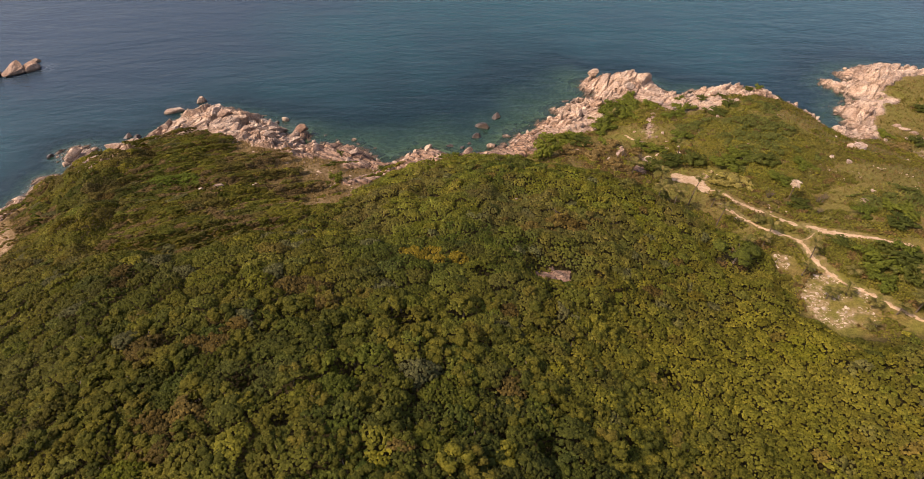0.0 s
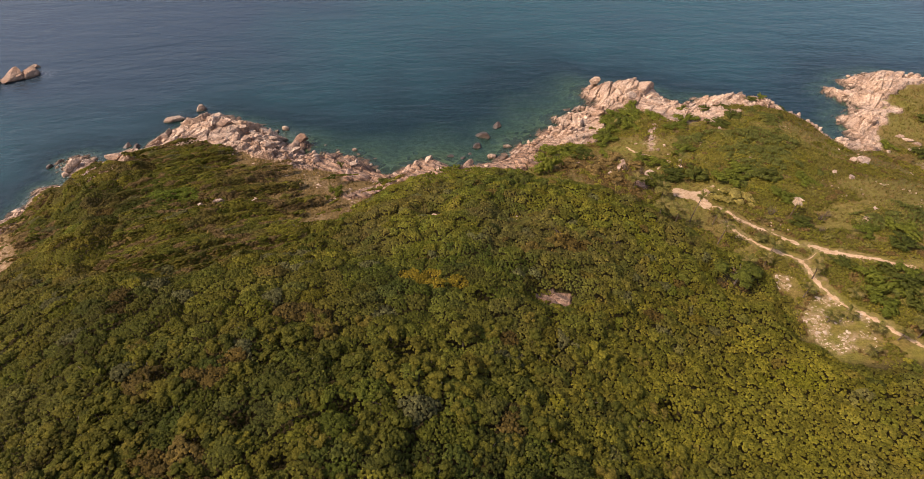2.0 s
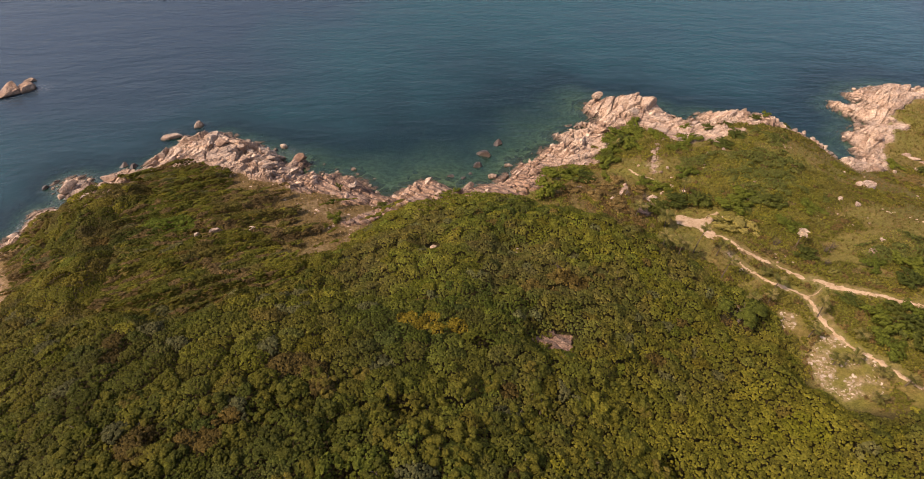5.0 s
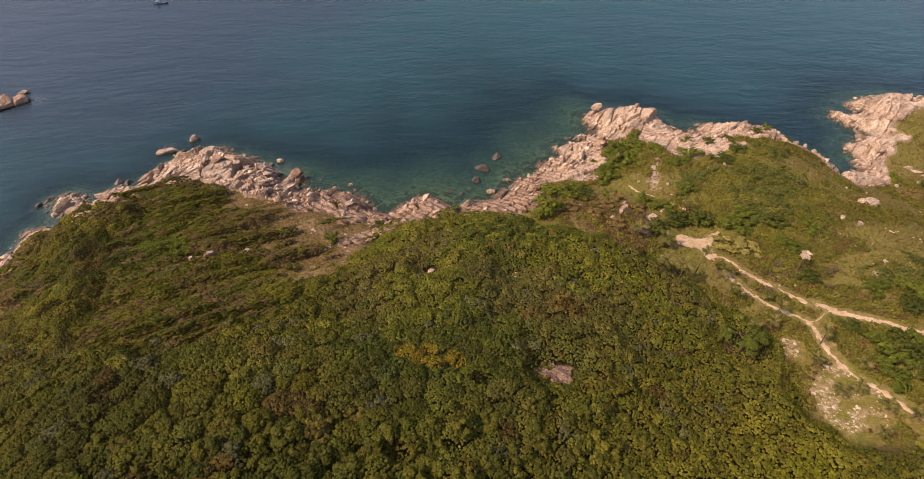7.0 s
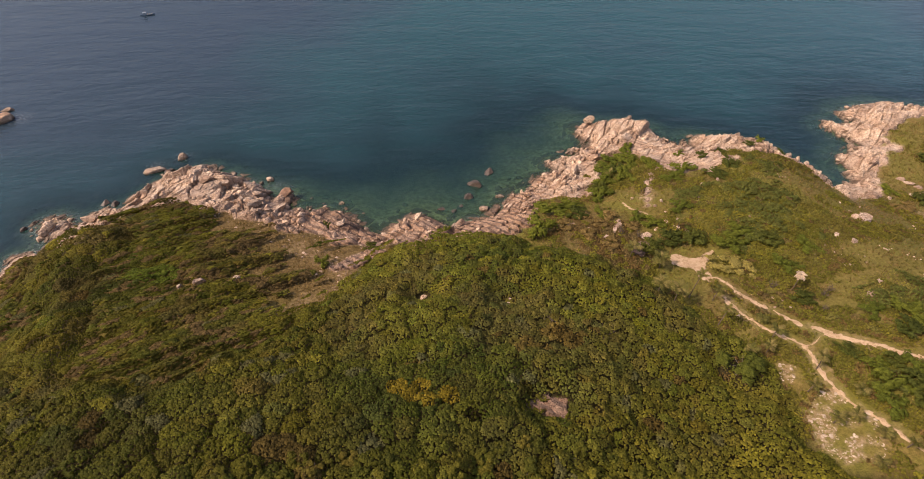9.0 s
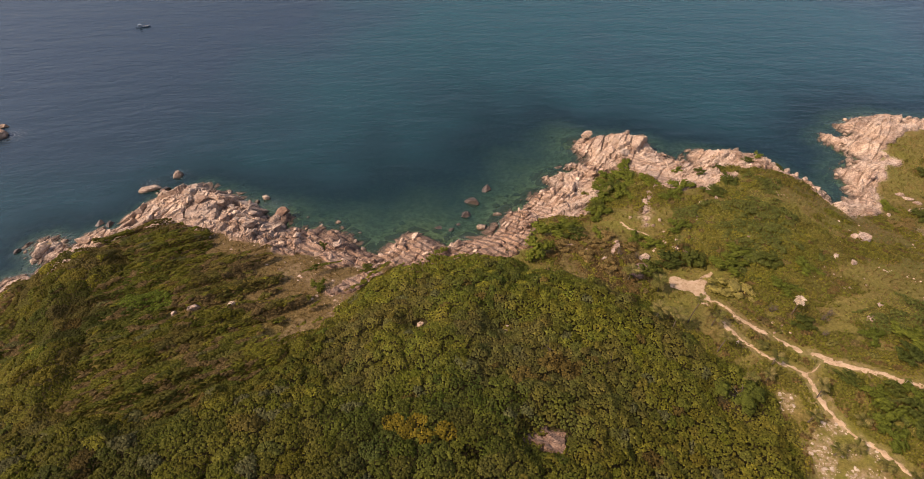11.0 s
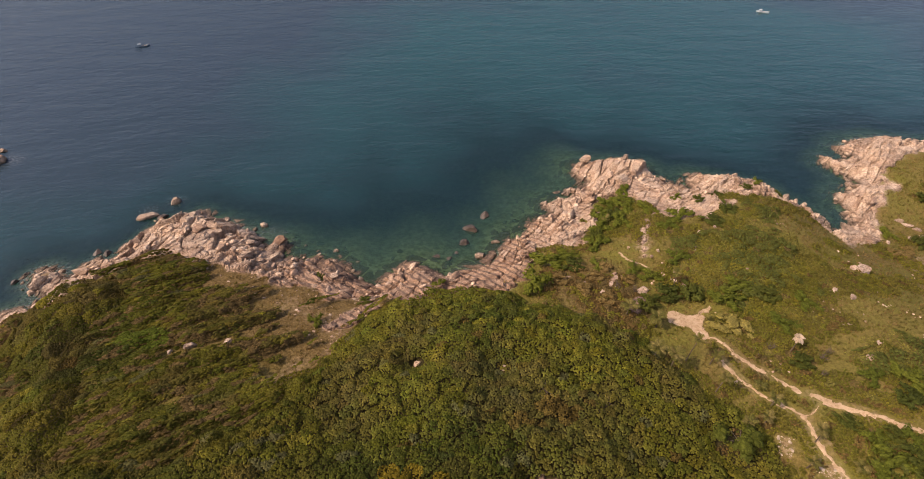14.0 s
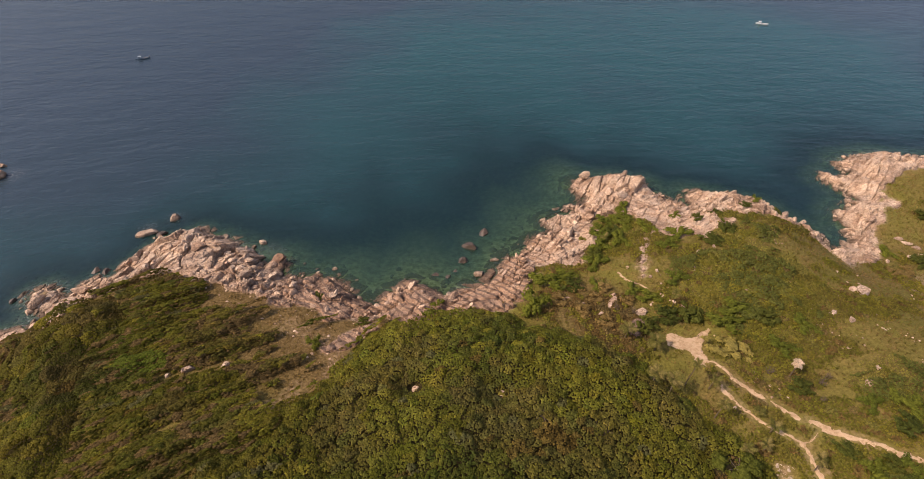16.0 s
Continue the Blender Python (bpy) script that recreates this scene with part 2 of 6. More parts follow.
def crag(x, y):
    """The height of the split rock above the smooth ground: heaped blocks on the points, grooved humps round the cove."""
    warp = 1.6 * fbm(x, y, 7, 31)
    u, v = 0.8 * x + 0.6 * y, -0.6 * x + 0.8 * y
    big, joint = facets(u / 7.5 + 0.3 * warp, v / 4.0 + 0.2 * warp, 11, 0.9)
    mid, crack = facets(u / 3.3 + 0.4 * warp, v / 2.1 + 0.4 * warp, 23, 0.9)
    small, split = facets(u / 1.5 + 0.3 * warp, v / 1.0, 37, 0.9)
    jumble = ramp(fbm(x, y, 10, 77), 0.38, 0.62)
    bold = ramp(x, 68, 76) * ramp(x, 106, 100) * ramp(y, 174, 180) + ramp(x, -84, -76) * ramp(x, -32, -42) * ramp(y, 152, 158)
    slabs = ((1.6 + 1.5 * bold) * (0.3 + 0.9 * big) * shoulder(joint, 0.16 - 0.04 * bold) + (0.55 + 1.1 * jumble * (1 - 0.8 * bold)) * (0.25 + mid) * shoulder(crack, 0.26 - 0.13 * bold)
             + (0.16 + 0.4 * jumble * (1 - 0.8 * bold)) * (0.3 + small) * shoulder(split, 0.4 - 0.18 * bold) - 1.35 - 0.3 * bold)
    hump, gap = facets(x / 9 + 0.25 * warp, y / 7 + 0.2 * warp, 53, 0.6)
    groove = np.abs(2 * vnoise(x / 1.0 + 0.55 * y + 1.2 * warp, y / 14, 59) - 1)
    humps = 2.3 * (0.35 + 0.65 * hump) * shoulder(gap, 0.35) + 0.3 * groove + (0.2 + 0.5 * jumble) * (0.2 + mid) * shoulder(crack, 0.26) + 0.14 * small * shoulder(split, 0.4) - 1.0
    soft = ramp(x, -30, -20) * ramp(x, 44, 34)
    return slabs * (1 - soft) + humps * soft


def block_tone(x, y):
    """How pale a block of rock is, from 0 to 1."""
    warp = 1.6 * fbm(x, y, 7, 31)
    u, v = 0.8 * x + 0.6 * y, -0.6 * x + 0.8 * y
    big, _ = facets(u / 7.5 + 0.3 * warp, v / 4.0 + 0.2 * warp, 211, 0)
    mid, _ = facets(u / 3.3 + 0.4 * warp, v / 2.1 + 0.4 * warp, 223, 0)
    return 0.45 * big + 0.55 * mid


def relief(x, y, d, rocky):
    """The ground, a little sunk below the rock shelves."""
    return ground(x, y, d) - 0.5 * rocky * ramp(d, -1, 2) + 0.5 * (fbm(x, y, 11, 41) - 0.5) * ramp(d, 0, 6)


MASSES = [(84, 185, 2.2, 6), (96, 184, 2.2, 6), (-61, 174, 2.2, 6), (-48, 168, 1.2, 6), (202, 187, 1.2, 10), (-12, 146, 0.6, 5), (10, 142, 0.6, 5), (126, 170, 0.6, 7)]


def shelf_height(x, y, d, rocky):
    lift = 0
    for a, b, h, w in MASSES:
        lift = lift + h * np.exp(-((x - a) ** 2 + (y - b) ** 2) / (2 * w * w))
    rise = np.interp(d, [-6, -1.5, 1.5, 7, 14, 24], [0.25, 0.5, 0.85, 1.0, 0.7, 0.35]) * np.interp(x, [-95, -82, -74, -40, -5, 40, 60], [0.6, 0.55, 1.0, 1.0, 1.0, 0.9, 1.0])
    rise = np.maximum(rise, 0.95 * ramp(d, 6, 8) * ramp(x, -30, -20) * ramp(x, 46, 36))
    edge = ramp(rocky, 0.1, 0.75)
    return ground(x, y, d) + edge * (rise * crag(x, y) + lift * ramp(d, -1, 4)) - 0.9 * (1 - edge) - 0.6 * ramp(d, -3, -9)


def place(x, y):
    """The height of the ground or of the rock at one spot or many."""
    x, y = np.atleast_1d(np.asarray(x, float)), np.atleast_1d(np.asarray(y, float))
    d = inland(x, y)
    rocky = rockiness(x, y, d)
    return np.maximum(relief(x, y, d, rocky), np.where(rocky > 0.1, shelf_height(x, y, d, rocky), -99))


# ---- materials ----
def material(name, rough=0.8, metal=0.0, spec=0.3):
    m = bpy.data.materials.new(name)
    m.use_nodes = True
    b = m.node_tree.nodes["Principled BSDF"]
    b.inputs["Roughness"].default_value, b.inputs["Metallic"].default_value = rough, metal
    b.inputs["Specular IOR Level"].default_value = spec
    return m, m.node_tree.nodes, m.node_tree.links, b


def wire(links, a, b):
    links.new(a, b)


def noise_node(nodes, links, scale, detail=4, vector=None, rough=0.55):
    n = nodes.new("ShaderNodeTexNoise")
    n.inputs["Scale"].default_value, n.inputs["Detail"].default_value, n.inputs["Roughness"].default_value = scale, detail, rough
    if vector:
        links.new(vector, n.inputs["Vector"])
    return n.outputs["Fac"]


def ramp_node(nodes, links, fac, stops):
    r = nodes.new("ShaderNodeValToRGB")
    while len(r.color_ramp.elements) < len(stops):
        r.color_ramp.elements.new(0.5)
    for e, (at, c) in zip(r.color_ramp.elements, stops):
        e.position, e.color = at, (*c, 1)
    links.new(fac, r.inputs["Fac"])
    return r.outputs["Color"]


def mix_node(nodes, links, fac, a, b, blend="MIX"):
    n = nodes.new("ShaderNodeMix")
    n.data_type, n.blend_type = "RGBA", blend
    for socket, v in ((n.inputs[0], fac), (n.inputs[6], a), (n.inputs[7], b)):
        if isinstance(v, (int, float)):
            socket.default_value = v
        elif isinstance(v, tuple):
            socket.default_value = (*v, 1)
        else:
            links.new(v, socket)
    return n.outputs[2]


def math_node(nodes, links, op, a, b=0.0, clamp=False):
    n = nodes.new("ShaderNodeMath")
    n.operation, n.use_clamp = op, clamp
    for socket, v in ((n.inputs[0], a), (n.inputs[1], b)):
        if isinstance(v, (int, float)):
            socket.default_value = v
        else:
            links.new(v, socket)
    return n.outputs[0]


def attribute(nodes, name, colour=False):
    n = nodes.new("ShaderNodeAttribute")
    n.attribute_name = name
    return n.outputs["Color" if colour else "Fac"]


def bump_node(nodes, links, height, b, strength, distance):
    n = nodes.new("ShaderNodeBump")
    n.inputs["Strength"].default_value, n.inputs["Distance"].default_value = strength, distance
    links.new(height, n.inputs["Height"])
    links.new(n.outputs["Normal"], b.inputs["Normal"])


def spot(nodes):
    return nodes.new("ShaderNodeNewGeometry").outputs["Position"]


def rock_colour(nodes, links, where, vary=None):
    """Pink-beige granite with grey faces, rust and dark weather stains, browner in the splash zone."""
    broad = ramp_node(nodes, links, noise_node(nodes, links, 0.22, 4, where),
                      [(0.3, (0.37, 0.265, 0.186)), (0.44, (0.54, 0.405, 0.292)), (0.58, (0.60, 0.482, 0.372)), (0.74, (0.44, 0.34, 0.26))])
    large = ramp_node(nodes, links, noise_node(nodes, links, 0.10, 5, where, 0.6), [(0.36, (0.68, 0.67, 0.67)), (0.48, (0.98, 0.97, 0.95)), (0.62, (1.14, 1.12, 1.07))])
    broad = mix_node(nodes, links, 0.9, broad, large, "MULTIPLY")
    grain = ramp_node(nodes, links, noise_node(nodes, links, 2.4, 6, where, 0.7), [(0.34, (0.34, 0.30, 0.28)), (0.5, (0.9, 0.88, 0.86)), (0.75, (1.1, 1.08, 1.05))])
    c = mix_node(nodes, links, 0.85, broad, grain, "MULTIPLY")
    stain = ramp_node(nodes, links, noise_node(nodes, links, 0.7, 5, where, 0.65), [(0.55, (0, 0, 0)), (0.72, (1, 1, 1))])
    c = mix_node(nodes, links, math_node(nodes, links, "MULTIPLY", stain, 0.45), c, (0.25, 0.13, 0.065))
    if vary:
        c = mix_node(nodes, links, 0.8, c, ramp_node(nodes, links, vary, [(0.1, (0.6, 0.52, 0.48)), (0.4, (0.82, 0.79, 0.77)), (0.7, (0.94, 0.92, 0.9)), (0.95, (1.1, 1.09, 1.07))]), "MULTIPLY")
    c = mix_node(nodes, links, math_node(nodes, links, "MULTIPLY", attribute(nodes, "brown"), 0.65), c, mix_node(nodes, links, 1.0, c, (0.62, 0.48, 0.39), "MULTIPLY"))
    bands = nodes.new("ShaderNodeTexWave")
    bands.bands_direction = "DIAGONAL"
    for key, v in (("Scale", 0.22), ("Distortion", 7.0), ("Detail", 3.0), ("Detail Scale", 0.5)):
        bands.inputs[key].default_value = v
    links.new(where, bands.inputs["Vector"])
    grooves = ramp_node(nodes, links, bands.outputs["Fac"], [(0.12, (0.9, 0.9, 0.9)), (0.45, (0, 0, 0))])
    c = mix_node(nodes, links, math_node(nodes, links, "MULTIPLY", grooves, attribute(nodes, "brown")), c, (0.13, 0.085, 0.06))
    lean = nodes.new("ShaderNodeMapping")
    lean.inputs["Rotation"].default_value, lean.inputs["Scale"].default_value = (0.3, 0.4, radians(-37)), (0.32, 1.0, 0.8)
    wobble = nodes.new("ShaderNodeVectorMath")
    wobble.operation = "ADD"
    links.new(where, wobble.inputs[0])
    links.new(math_node(nodes, links, "MULTIPLY", noise_node(nodes, links, 0.8, 3, where), 1.4), wobble.inputs[1])
    links.new(wobble.outputs[0], lean.inputs["Vector"])
    for size, wide, strength in ((0.55, 0.035, 0.5), (1.4, 0.05, 0.45), (3.1, 0.05, 0.15)):
        joint = nodes.new("ShaderNodeTexVoronoi")
        joint.feature = "DISTANCE_TO_EDGE"
        joint.inputs["Scale"].default_value = size
        links.new(lean.outputs[0], joint.inputs["Vector"])
        dark = ramp_node(nodes, links, joint.outputs["Distance"], [(0.0, (strength, strength, strength)), (wide, (0, 0, 0))])
        c = mix_node(nodes, links, dark, c, (0.10, 0.07, 0.05))
    split = nodes.new("ShaderNodeSeparateXYZ")
    links.new(where, split.inputs[0])
    ragged = math_node(nodes, links, "MULTIPLY", noise_node(nodes, links, 0.5, 4, where), 2.1)
    wet = math_node(nodes, links, "SUBTRACT", ragged, split.outputs[2], True)
    return mix_node(nodes, links, wet, c, (0.085, 0.06, 0.04))


def make_rock(name, vary):
    """Granite whose blocks differ by an attribute of the mesh or, where there is none, from object to object."""
    m, n, l, b = material(name, 0.85)
    where = spot(n)
    c = rock_colour(n, l, where, attribute(n, vary) if vary else n.new("ShaderNodeObjectInfo").outputs["Random"])
    wire(l, c, b.inputs["Base Color"])
    lean = n.new("ShaderNodeMapping")
    lean.inputs["Rotation"].default_value, lean.inputs["Scale"].default_value = (0.2, 0.3, radians(-37)), (0.4, 1.0, 0.9)
    l.new(where, lean.inputs["Vector"])
    crack = n.new("ShaderNodeTexVoronoi")
    crack.feature = "DISTANCE_TO_EDGE"
    crack.inputs["Scale"].default_value = 0.9
    wobble = n.new("ShaderNodeVectorMath")
    l.new(lean.outputs[0], wobble.inputs[0]), l.new(math_node(n, l, "MULTIPLY", noise_node(n, l, 1.3, 3, where), 0.9), wobble.inputs[1])
    l.new(wobble.outputs[0], crack.inputs["Vector"])
    cut = ramp_node(n, l, crack.outputs["Distance"], [(0.0, (0, 0, 0)), (0.12, (0.8, 0.8, 0.8)), (0.4, (1, 1, 1))])
    bump_node(n, l, math_node(n, l, "ADD", noise_node(n, l, 1.8, 8, where, 0.7), math_node(n, l, "MULTIPLY", cut, 0.55)), b, 0.9, 0.45)
    return m


def make_rubble():
    m, n, l, b = material("granite_rubble", 0.85)
    where = spot(n)
    c = rock_colour(n, l, where, n.new("ShaderNodeNewGeometry").outputs["Random Per Island"])
    wire(l, c, b.inputs["Base Color"])
    bump_node(n, l, noise_node(n, l, 2.5, 6, where, 0.7), b, 0.7, 0.3)
    return m


def make_ground():
    m, n, l, b = material("hill_ground", 0.95, 0, 0.15)
    where = spot(n)
    fine, mid = noise_node(n, l, 1.6, 6, where, 0.7), noise_node(n, l, 0.16, 4, where)
    grass = ramp_node(n, l, fine, [(0.3, (0.078, 0.058, 0.014)), (0.5, (0.138, 0.101, 0.026)), (0.68, (0.20, 0.142, 0.046))])
    grass = mix_node(n, l, ramp_node(n, l, mid, [(0.34, (0, 0, 0)), (0.55, (1, 1, 1))]), grass,
                     ramp_node(n, l, fine, [(0.32, (0.080, 0.074, 0.013)), (0.6, (0.142, 0.124, 0.023))]))
    straw = ramp_node(n, l, fine, [(0.3, (0.068, 0.040, 0.014)), (0.5, (0.124, 0.083, 0.029)), (0.7, (0.205, 0.142, 0.062))])
    litter = ramp_node(n, l, fine, [(0.35, (0.026, 0.021, 0.007)), (0.65, (0.055, 0.043, 0.014))])
    c = mix_node(n, l, attribute(n, "wood"), grass, litter)
    c = mix_node(n, l, attribute(n, "dry"), c, straw)
    soil = ramp_node(n, l, noise_node(n, l, 0.9, 5, where), [(0.3, (0.17, 0.105, 0.055)), (0.5, (0.27, 0.185, 0.11)), (0.7, (0.38, 0.28, 0.185))])
    broken = ramp_node(n, l, noise_node(n, l, 1.1, 5, where, 0.7), [(0.40, (0, 0, 0)), (0.56, (1, 1, 1))])
    c = mix_node(n, l, math_node(n, l, "MULTIPLY", attribute(n, "bare"), broken), c, soil)
    rock = rock_colour(n, l, where)
    c = mix_node(n, l, attribute(n, "rocky"), c, rock)
    level = n.new("ShaderNodeSeparateXYZ")
    l.new(where, level.inputs[0])
    bed = ramp_node(n, l, noise_node(n, l, 0.6, 6, where, 0.7), [(0.34, (0.09, 0.08, 0.04)), (0.48, (0.22, 0.18, 0.10)), (0.62, (0.38, 0.31, 0.19))])
    c = mix_node(n, l, math_node(n, l, "MULTIPLY", level.outputs[2], -3.0, True), c, bed)
    wire(l, c, b.inputs["Base Color"])
    bump_node(n, l, noise_node(n, l, 1.5, 8, where, 0.7), b, 0.8, 0.4)
    return m


def make_sand():
    m, n, l, b = material("trodden_sand", 0.95, 0, 0.1)
    where = spot(n)
    c = ramp_node(n, l, noise_node(n, l, 0.8, 6, where, 0.7), [(0.3, (0.27, 0.178, 0.100)), (0.5, (0.37, 0.260, 0.158)), (0.72, (0.45, 0.335, 0.215))])
    worn = ramp_node(n, l, noise_node(n, l, 1.1, 5, where, 0.7), [(0.5, (0, 0, 0)), (0.64, (0.7, 0.7, 0.7))])
    c = mix_node(n, l, worn, c, (0.20, 0.14, 0.065))
    wire(l, c, b.inputs["Base Color"])
    bump_node(n, l, noise_node(n, l, 3, 6, where), b, 0.5, 0.1)
    return m


def make_sea():
    m, n, l, b = material("sea_water", 0.12)
    out = n["Material Output"]
    n.remove(b)
    where = spot(n)
    stretch = n.new("ShaderNodeMapping")
    stretch.inputs["Rotation"].default_value, stretch.inputs["Scale"].default_value = (0, 0, radians(12)), (0.45, 1.0, 1.0)
    l.new(where, stretch.inputs["Vector"])
    waves = math_node(n, l, "ADD", noise_node(n, l, 0.34, 4, stretch.outputs[0], 0.6), math_node(n, l, "MULTIPLY", noise_node(n, l, 0.08, 3, stretch.outputs[0]), 2.0))
    bump = n.new("ShaderNodeBump")
    bump.inputs["Strength"].default_value, bump.inputs["Distance"].default_value = 0.7, 0.6
    l.new(waves, bump.inputs["Height"])
    depth = attribute(n, "depth")
    # far water greyer: sky glare put into the body colour, besides the depth tone
    tone = mix_node(n, l, ramp_node(n, l, math_node(n, l, "ADD", attribute(n, "deep_glare"), noise_node(n, l, 0.012, 3, where)), [(0.55, (0, 0, 0)), (1.25, (1, 1, 1))]), (0.0125, 0.051, 0.057), (0.0185, 0.033, 0.047))
    body = ramp_node(n, l, math_node(n, l, "DIVIDE", depth, 10.0), [(0.0, (0.050, 0.085, 0.052)), (0.12, (0.024, 0.058, 0.040)), (0.4, (0.005, 0.0185, 0.0205)), (1.0, (0.009, 0.028, 0.034))])
    body = mix_node(n, l, ramp_node(n, l, math_node(n, l, "DIVIDE", depth, 10.0), [(0.5, (0, 0, 0)), (0.88, (1, 1, 1))]), body, tone)
    diffuse = n.new("ShaderNodeBsdfDiffuse")
    l.new(body, diffuse.inputs["Color"])
    clear = n.new("ShaderNodeBsdfTransparent")
    clear.inputs["Color"].default_value = (0.6, 0.84, 0.72, 1)
    murk = math_node(n, l, "SUBTRACT", 1.0, math_node(n, l, "POWER", 0.6, depth))
    inner = n.new("ShaderNodeMixShader")
    l.new(murk, inner.inputs[0]), l.new(clear.outputs[0], inner.inputs[1]), l.new(diffuse.outputs[0], inner.inputs[2])
    gloss = n.new("ShaderNodeBsdfGlossy")
    gloss.inputs["Roughness"].default_value = 0.16
    l.new(bump.outputs[0], gloss.inputs["Normal"])
    fresnel = n.new("ShaderNodeFresnel")
    fresnel.inputs["IOR"].default_value = 1.37
    l.new(bump.outputs[0], fresnel.inputs["Normal"])
    outer = n.new("ShaderNodeMixShader")
    l.new(fresnel.outputs[0], outer.inputs[0]), l.new(inner.outputs[0], outer.inputs[1]), l.new(gloss.outputs[0], outer.inputs[2])
    foam = n.new("ShaderNodeBsdfDiffuse")
    foam.inputs["Color"].default_value = (0.75, 0.76, 0.74, 1)
    lace = ramp_node(n, l, noise_node(n, l, 1.3, 6, where, 0.7), [(0.5, (0, 0, 0)), (0.75, (0.6, 0.6, 0.6))])
    surf = n.new("ShaderNodeMixShader")
    l.new(math_node(n, l, "MULTIPLY", attribute(n, "surf"), lace), surf.inputs[0])
    l.new(outer.outputs[0], surf.inputs[1]), l.new(foam.outputs[0], surf.inputs[2])
    l.new(surf.outputs[0], out.inputs["Surface"])
    return m


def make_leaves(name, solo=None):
    """Leaves: the colour of each plant from its attribute, or from a ramp over the single objects with brighter light
    eastward put in.
    """
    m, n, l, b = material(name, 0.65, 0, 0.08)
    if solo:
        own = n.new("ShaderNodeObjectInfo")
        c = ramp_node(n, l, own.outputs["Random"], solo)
        # eastern crowns up to a third brighter: their fuller light, put into the colour
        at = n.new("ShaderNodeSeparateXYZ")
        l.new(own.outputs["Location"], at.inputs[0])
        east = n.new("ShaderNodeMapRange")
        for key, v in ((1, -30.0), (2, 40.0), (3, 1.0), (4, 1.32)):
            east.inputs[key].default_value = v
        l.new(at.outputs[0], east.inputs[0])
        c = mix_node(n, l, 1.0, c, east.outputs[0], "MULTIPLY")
    else:
        c = attribute(n, "leaf", True)
    each = ramp_node(n, l, n.new("ShaderNodeNewGeometry").outputs["Random Per Island"], [(0.0, (0.78, 0.79, 0.76)), (0.5, (1, 1, 1)), (1.0, (1.2, 1.18, 1.08))])
    c = mix_node(n, l, 1.0, mix_node(n, l, 1.0, c, each, "MULTIPLY"), (1.265, 1.2, 1.42), "MULTIPLY")
    where = spot(n)
    grain = ramp_node(n, l, noise_node(n, l, 3.2, 3, where, 0.7), [(0.34, (0.68, 0.70, 0.68)), (0.5, (1, 1, 1)), (0.68, (1.28, 1.25, 1.15))])
    c = mix_node(n, l, 1.0, c, grain, "MULTIPLY")
    wire(l, c, b.inputs["Base Color"])
    bump_node(n, l, noise_node(n, l, 5.0, 3, where, 0.7), b, 0.9, 0.25)
    through_leaf = n.new("ShaderNodeBsdfTranslucent")
    l.new(mix_node(n, l, 1.0, c, (1.2, 1.15, 0.6), "MULTIPLY"), through_leaf.inputs["Color"])
    both = n.new("ShaderNodeMixShader")
    both.inputs[0].default_value = 0.44
    l.new(b.outputs[0], both.inputs[1]), l.new(through_leaf.outputs[0], both.inputs[2])
    l.new(both.outputs[0], n["Material Output"].inputs["Surface"])
    return m


def make_plain(name, a, b_, scale=3.0, rough=0.8, metal=0.0):
    m, n, l, b = material(name, rough, metal)
    where = n.new("ShaderNodeTexCoord").outputs["Object"]
    wire(l, ramp_node(n, l, noise_node(n, l, scale, 5, where), [(0.3, a), (0.7, b_)]), b.inputs["Base Color"])
    bump_node(n, l, noise_node(n, l, scale * 3, 5, where), b, 0.4, 0.05)
    return m


CRAG, GRANITE, SLAB, RUBBLE_STONE, EARTH, SAND, SEA = make_rock("jointed_granite", "tone"), make_rock("granite", ""), make_rock("grey_granite", "tone"), make_rubble(), make_ground(), make_sand(), make_sea()
LEAVES = make_leaves("foliage")
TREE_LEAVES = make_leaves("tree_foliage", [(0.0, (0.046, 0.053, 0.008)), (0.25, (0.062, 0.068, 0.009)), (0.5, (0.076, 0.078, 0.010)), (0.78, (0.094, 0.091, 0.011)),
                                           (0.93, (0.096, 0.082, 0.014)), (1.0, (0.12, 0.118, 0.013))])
FROND = make_leaves("palm_frond", [(0.0, (0.066, 0.070, 0.015)), (0.6, (0.095, 0.090, 0.022)), (1.0, (0.14, 0.12, 0.038))])
DRY_FROND = make_leaves("dry_palm_frond", [(0.0, (0.30, 0.25, 0.16)), (1.0, (0.42, 0.36, 0.25))])
WET_ROCK = make_plain("wet_rock", (0.028, 0.021, 0.016), (0.10, 0.072, 0.054), 1.5, 0.5)
PALE_STONE = make_plain("pale_rubble", (0.22, 0.16, 0.105), (0.46, 0.375, 0.275), 1.2, 0.9)
RUST_ROCK = make_plain("rust_stained_rock", (0.085, 0.048, 0.03), (0.29, 0.18, 0.115), 2.2, 0.9)
BARK = make_plain("bark", (0.09, 0.065, 0.045), (0.21, 0.17, 0.13))
PALE_BARK = make_plain("palm_bark", (0.06, 0.044, 0.028), (0.135, 0.10, 0.066))
HULL_BLUE = make_plain("blue_hull_paint", (0.03, 0.06, 0.09), (0.06, 0.10, 0.14), 2, 0.5)
FADED_BLUE = make_plain("faded_blue_paint", (0.12, 0.16, 0.19), (0.22, 0.26, 0.28), 2, 0.6)
HULL_WHITE = make_plain("white_hull_paint", (0.30, 0.33, 0.35), (0.46, 0.48, 0.48), 2, 0.5)
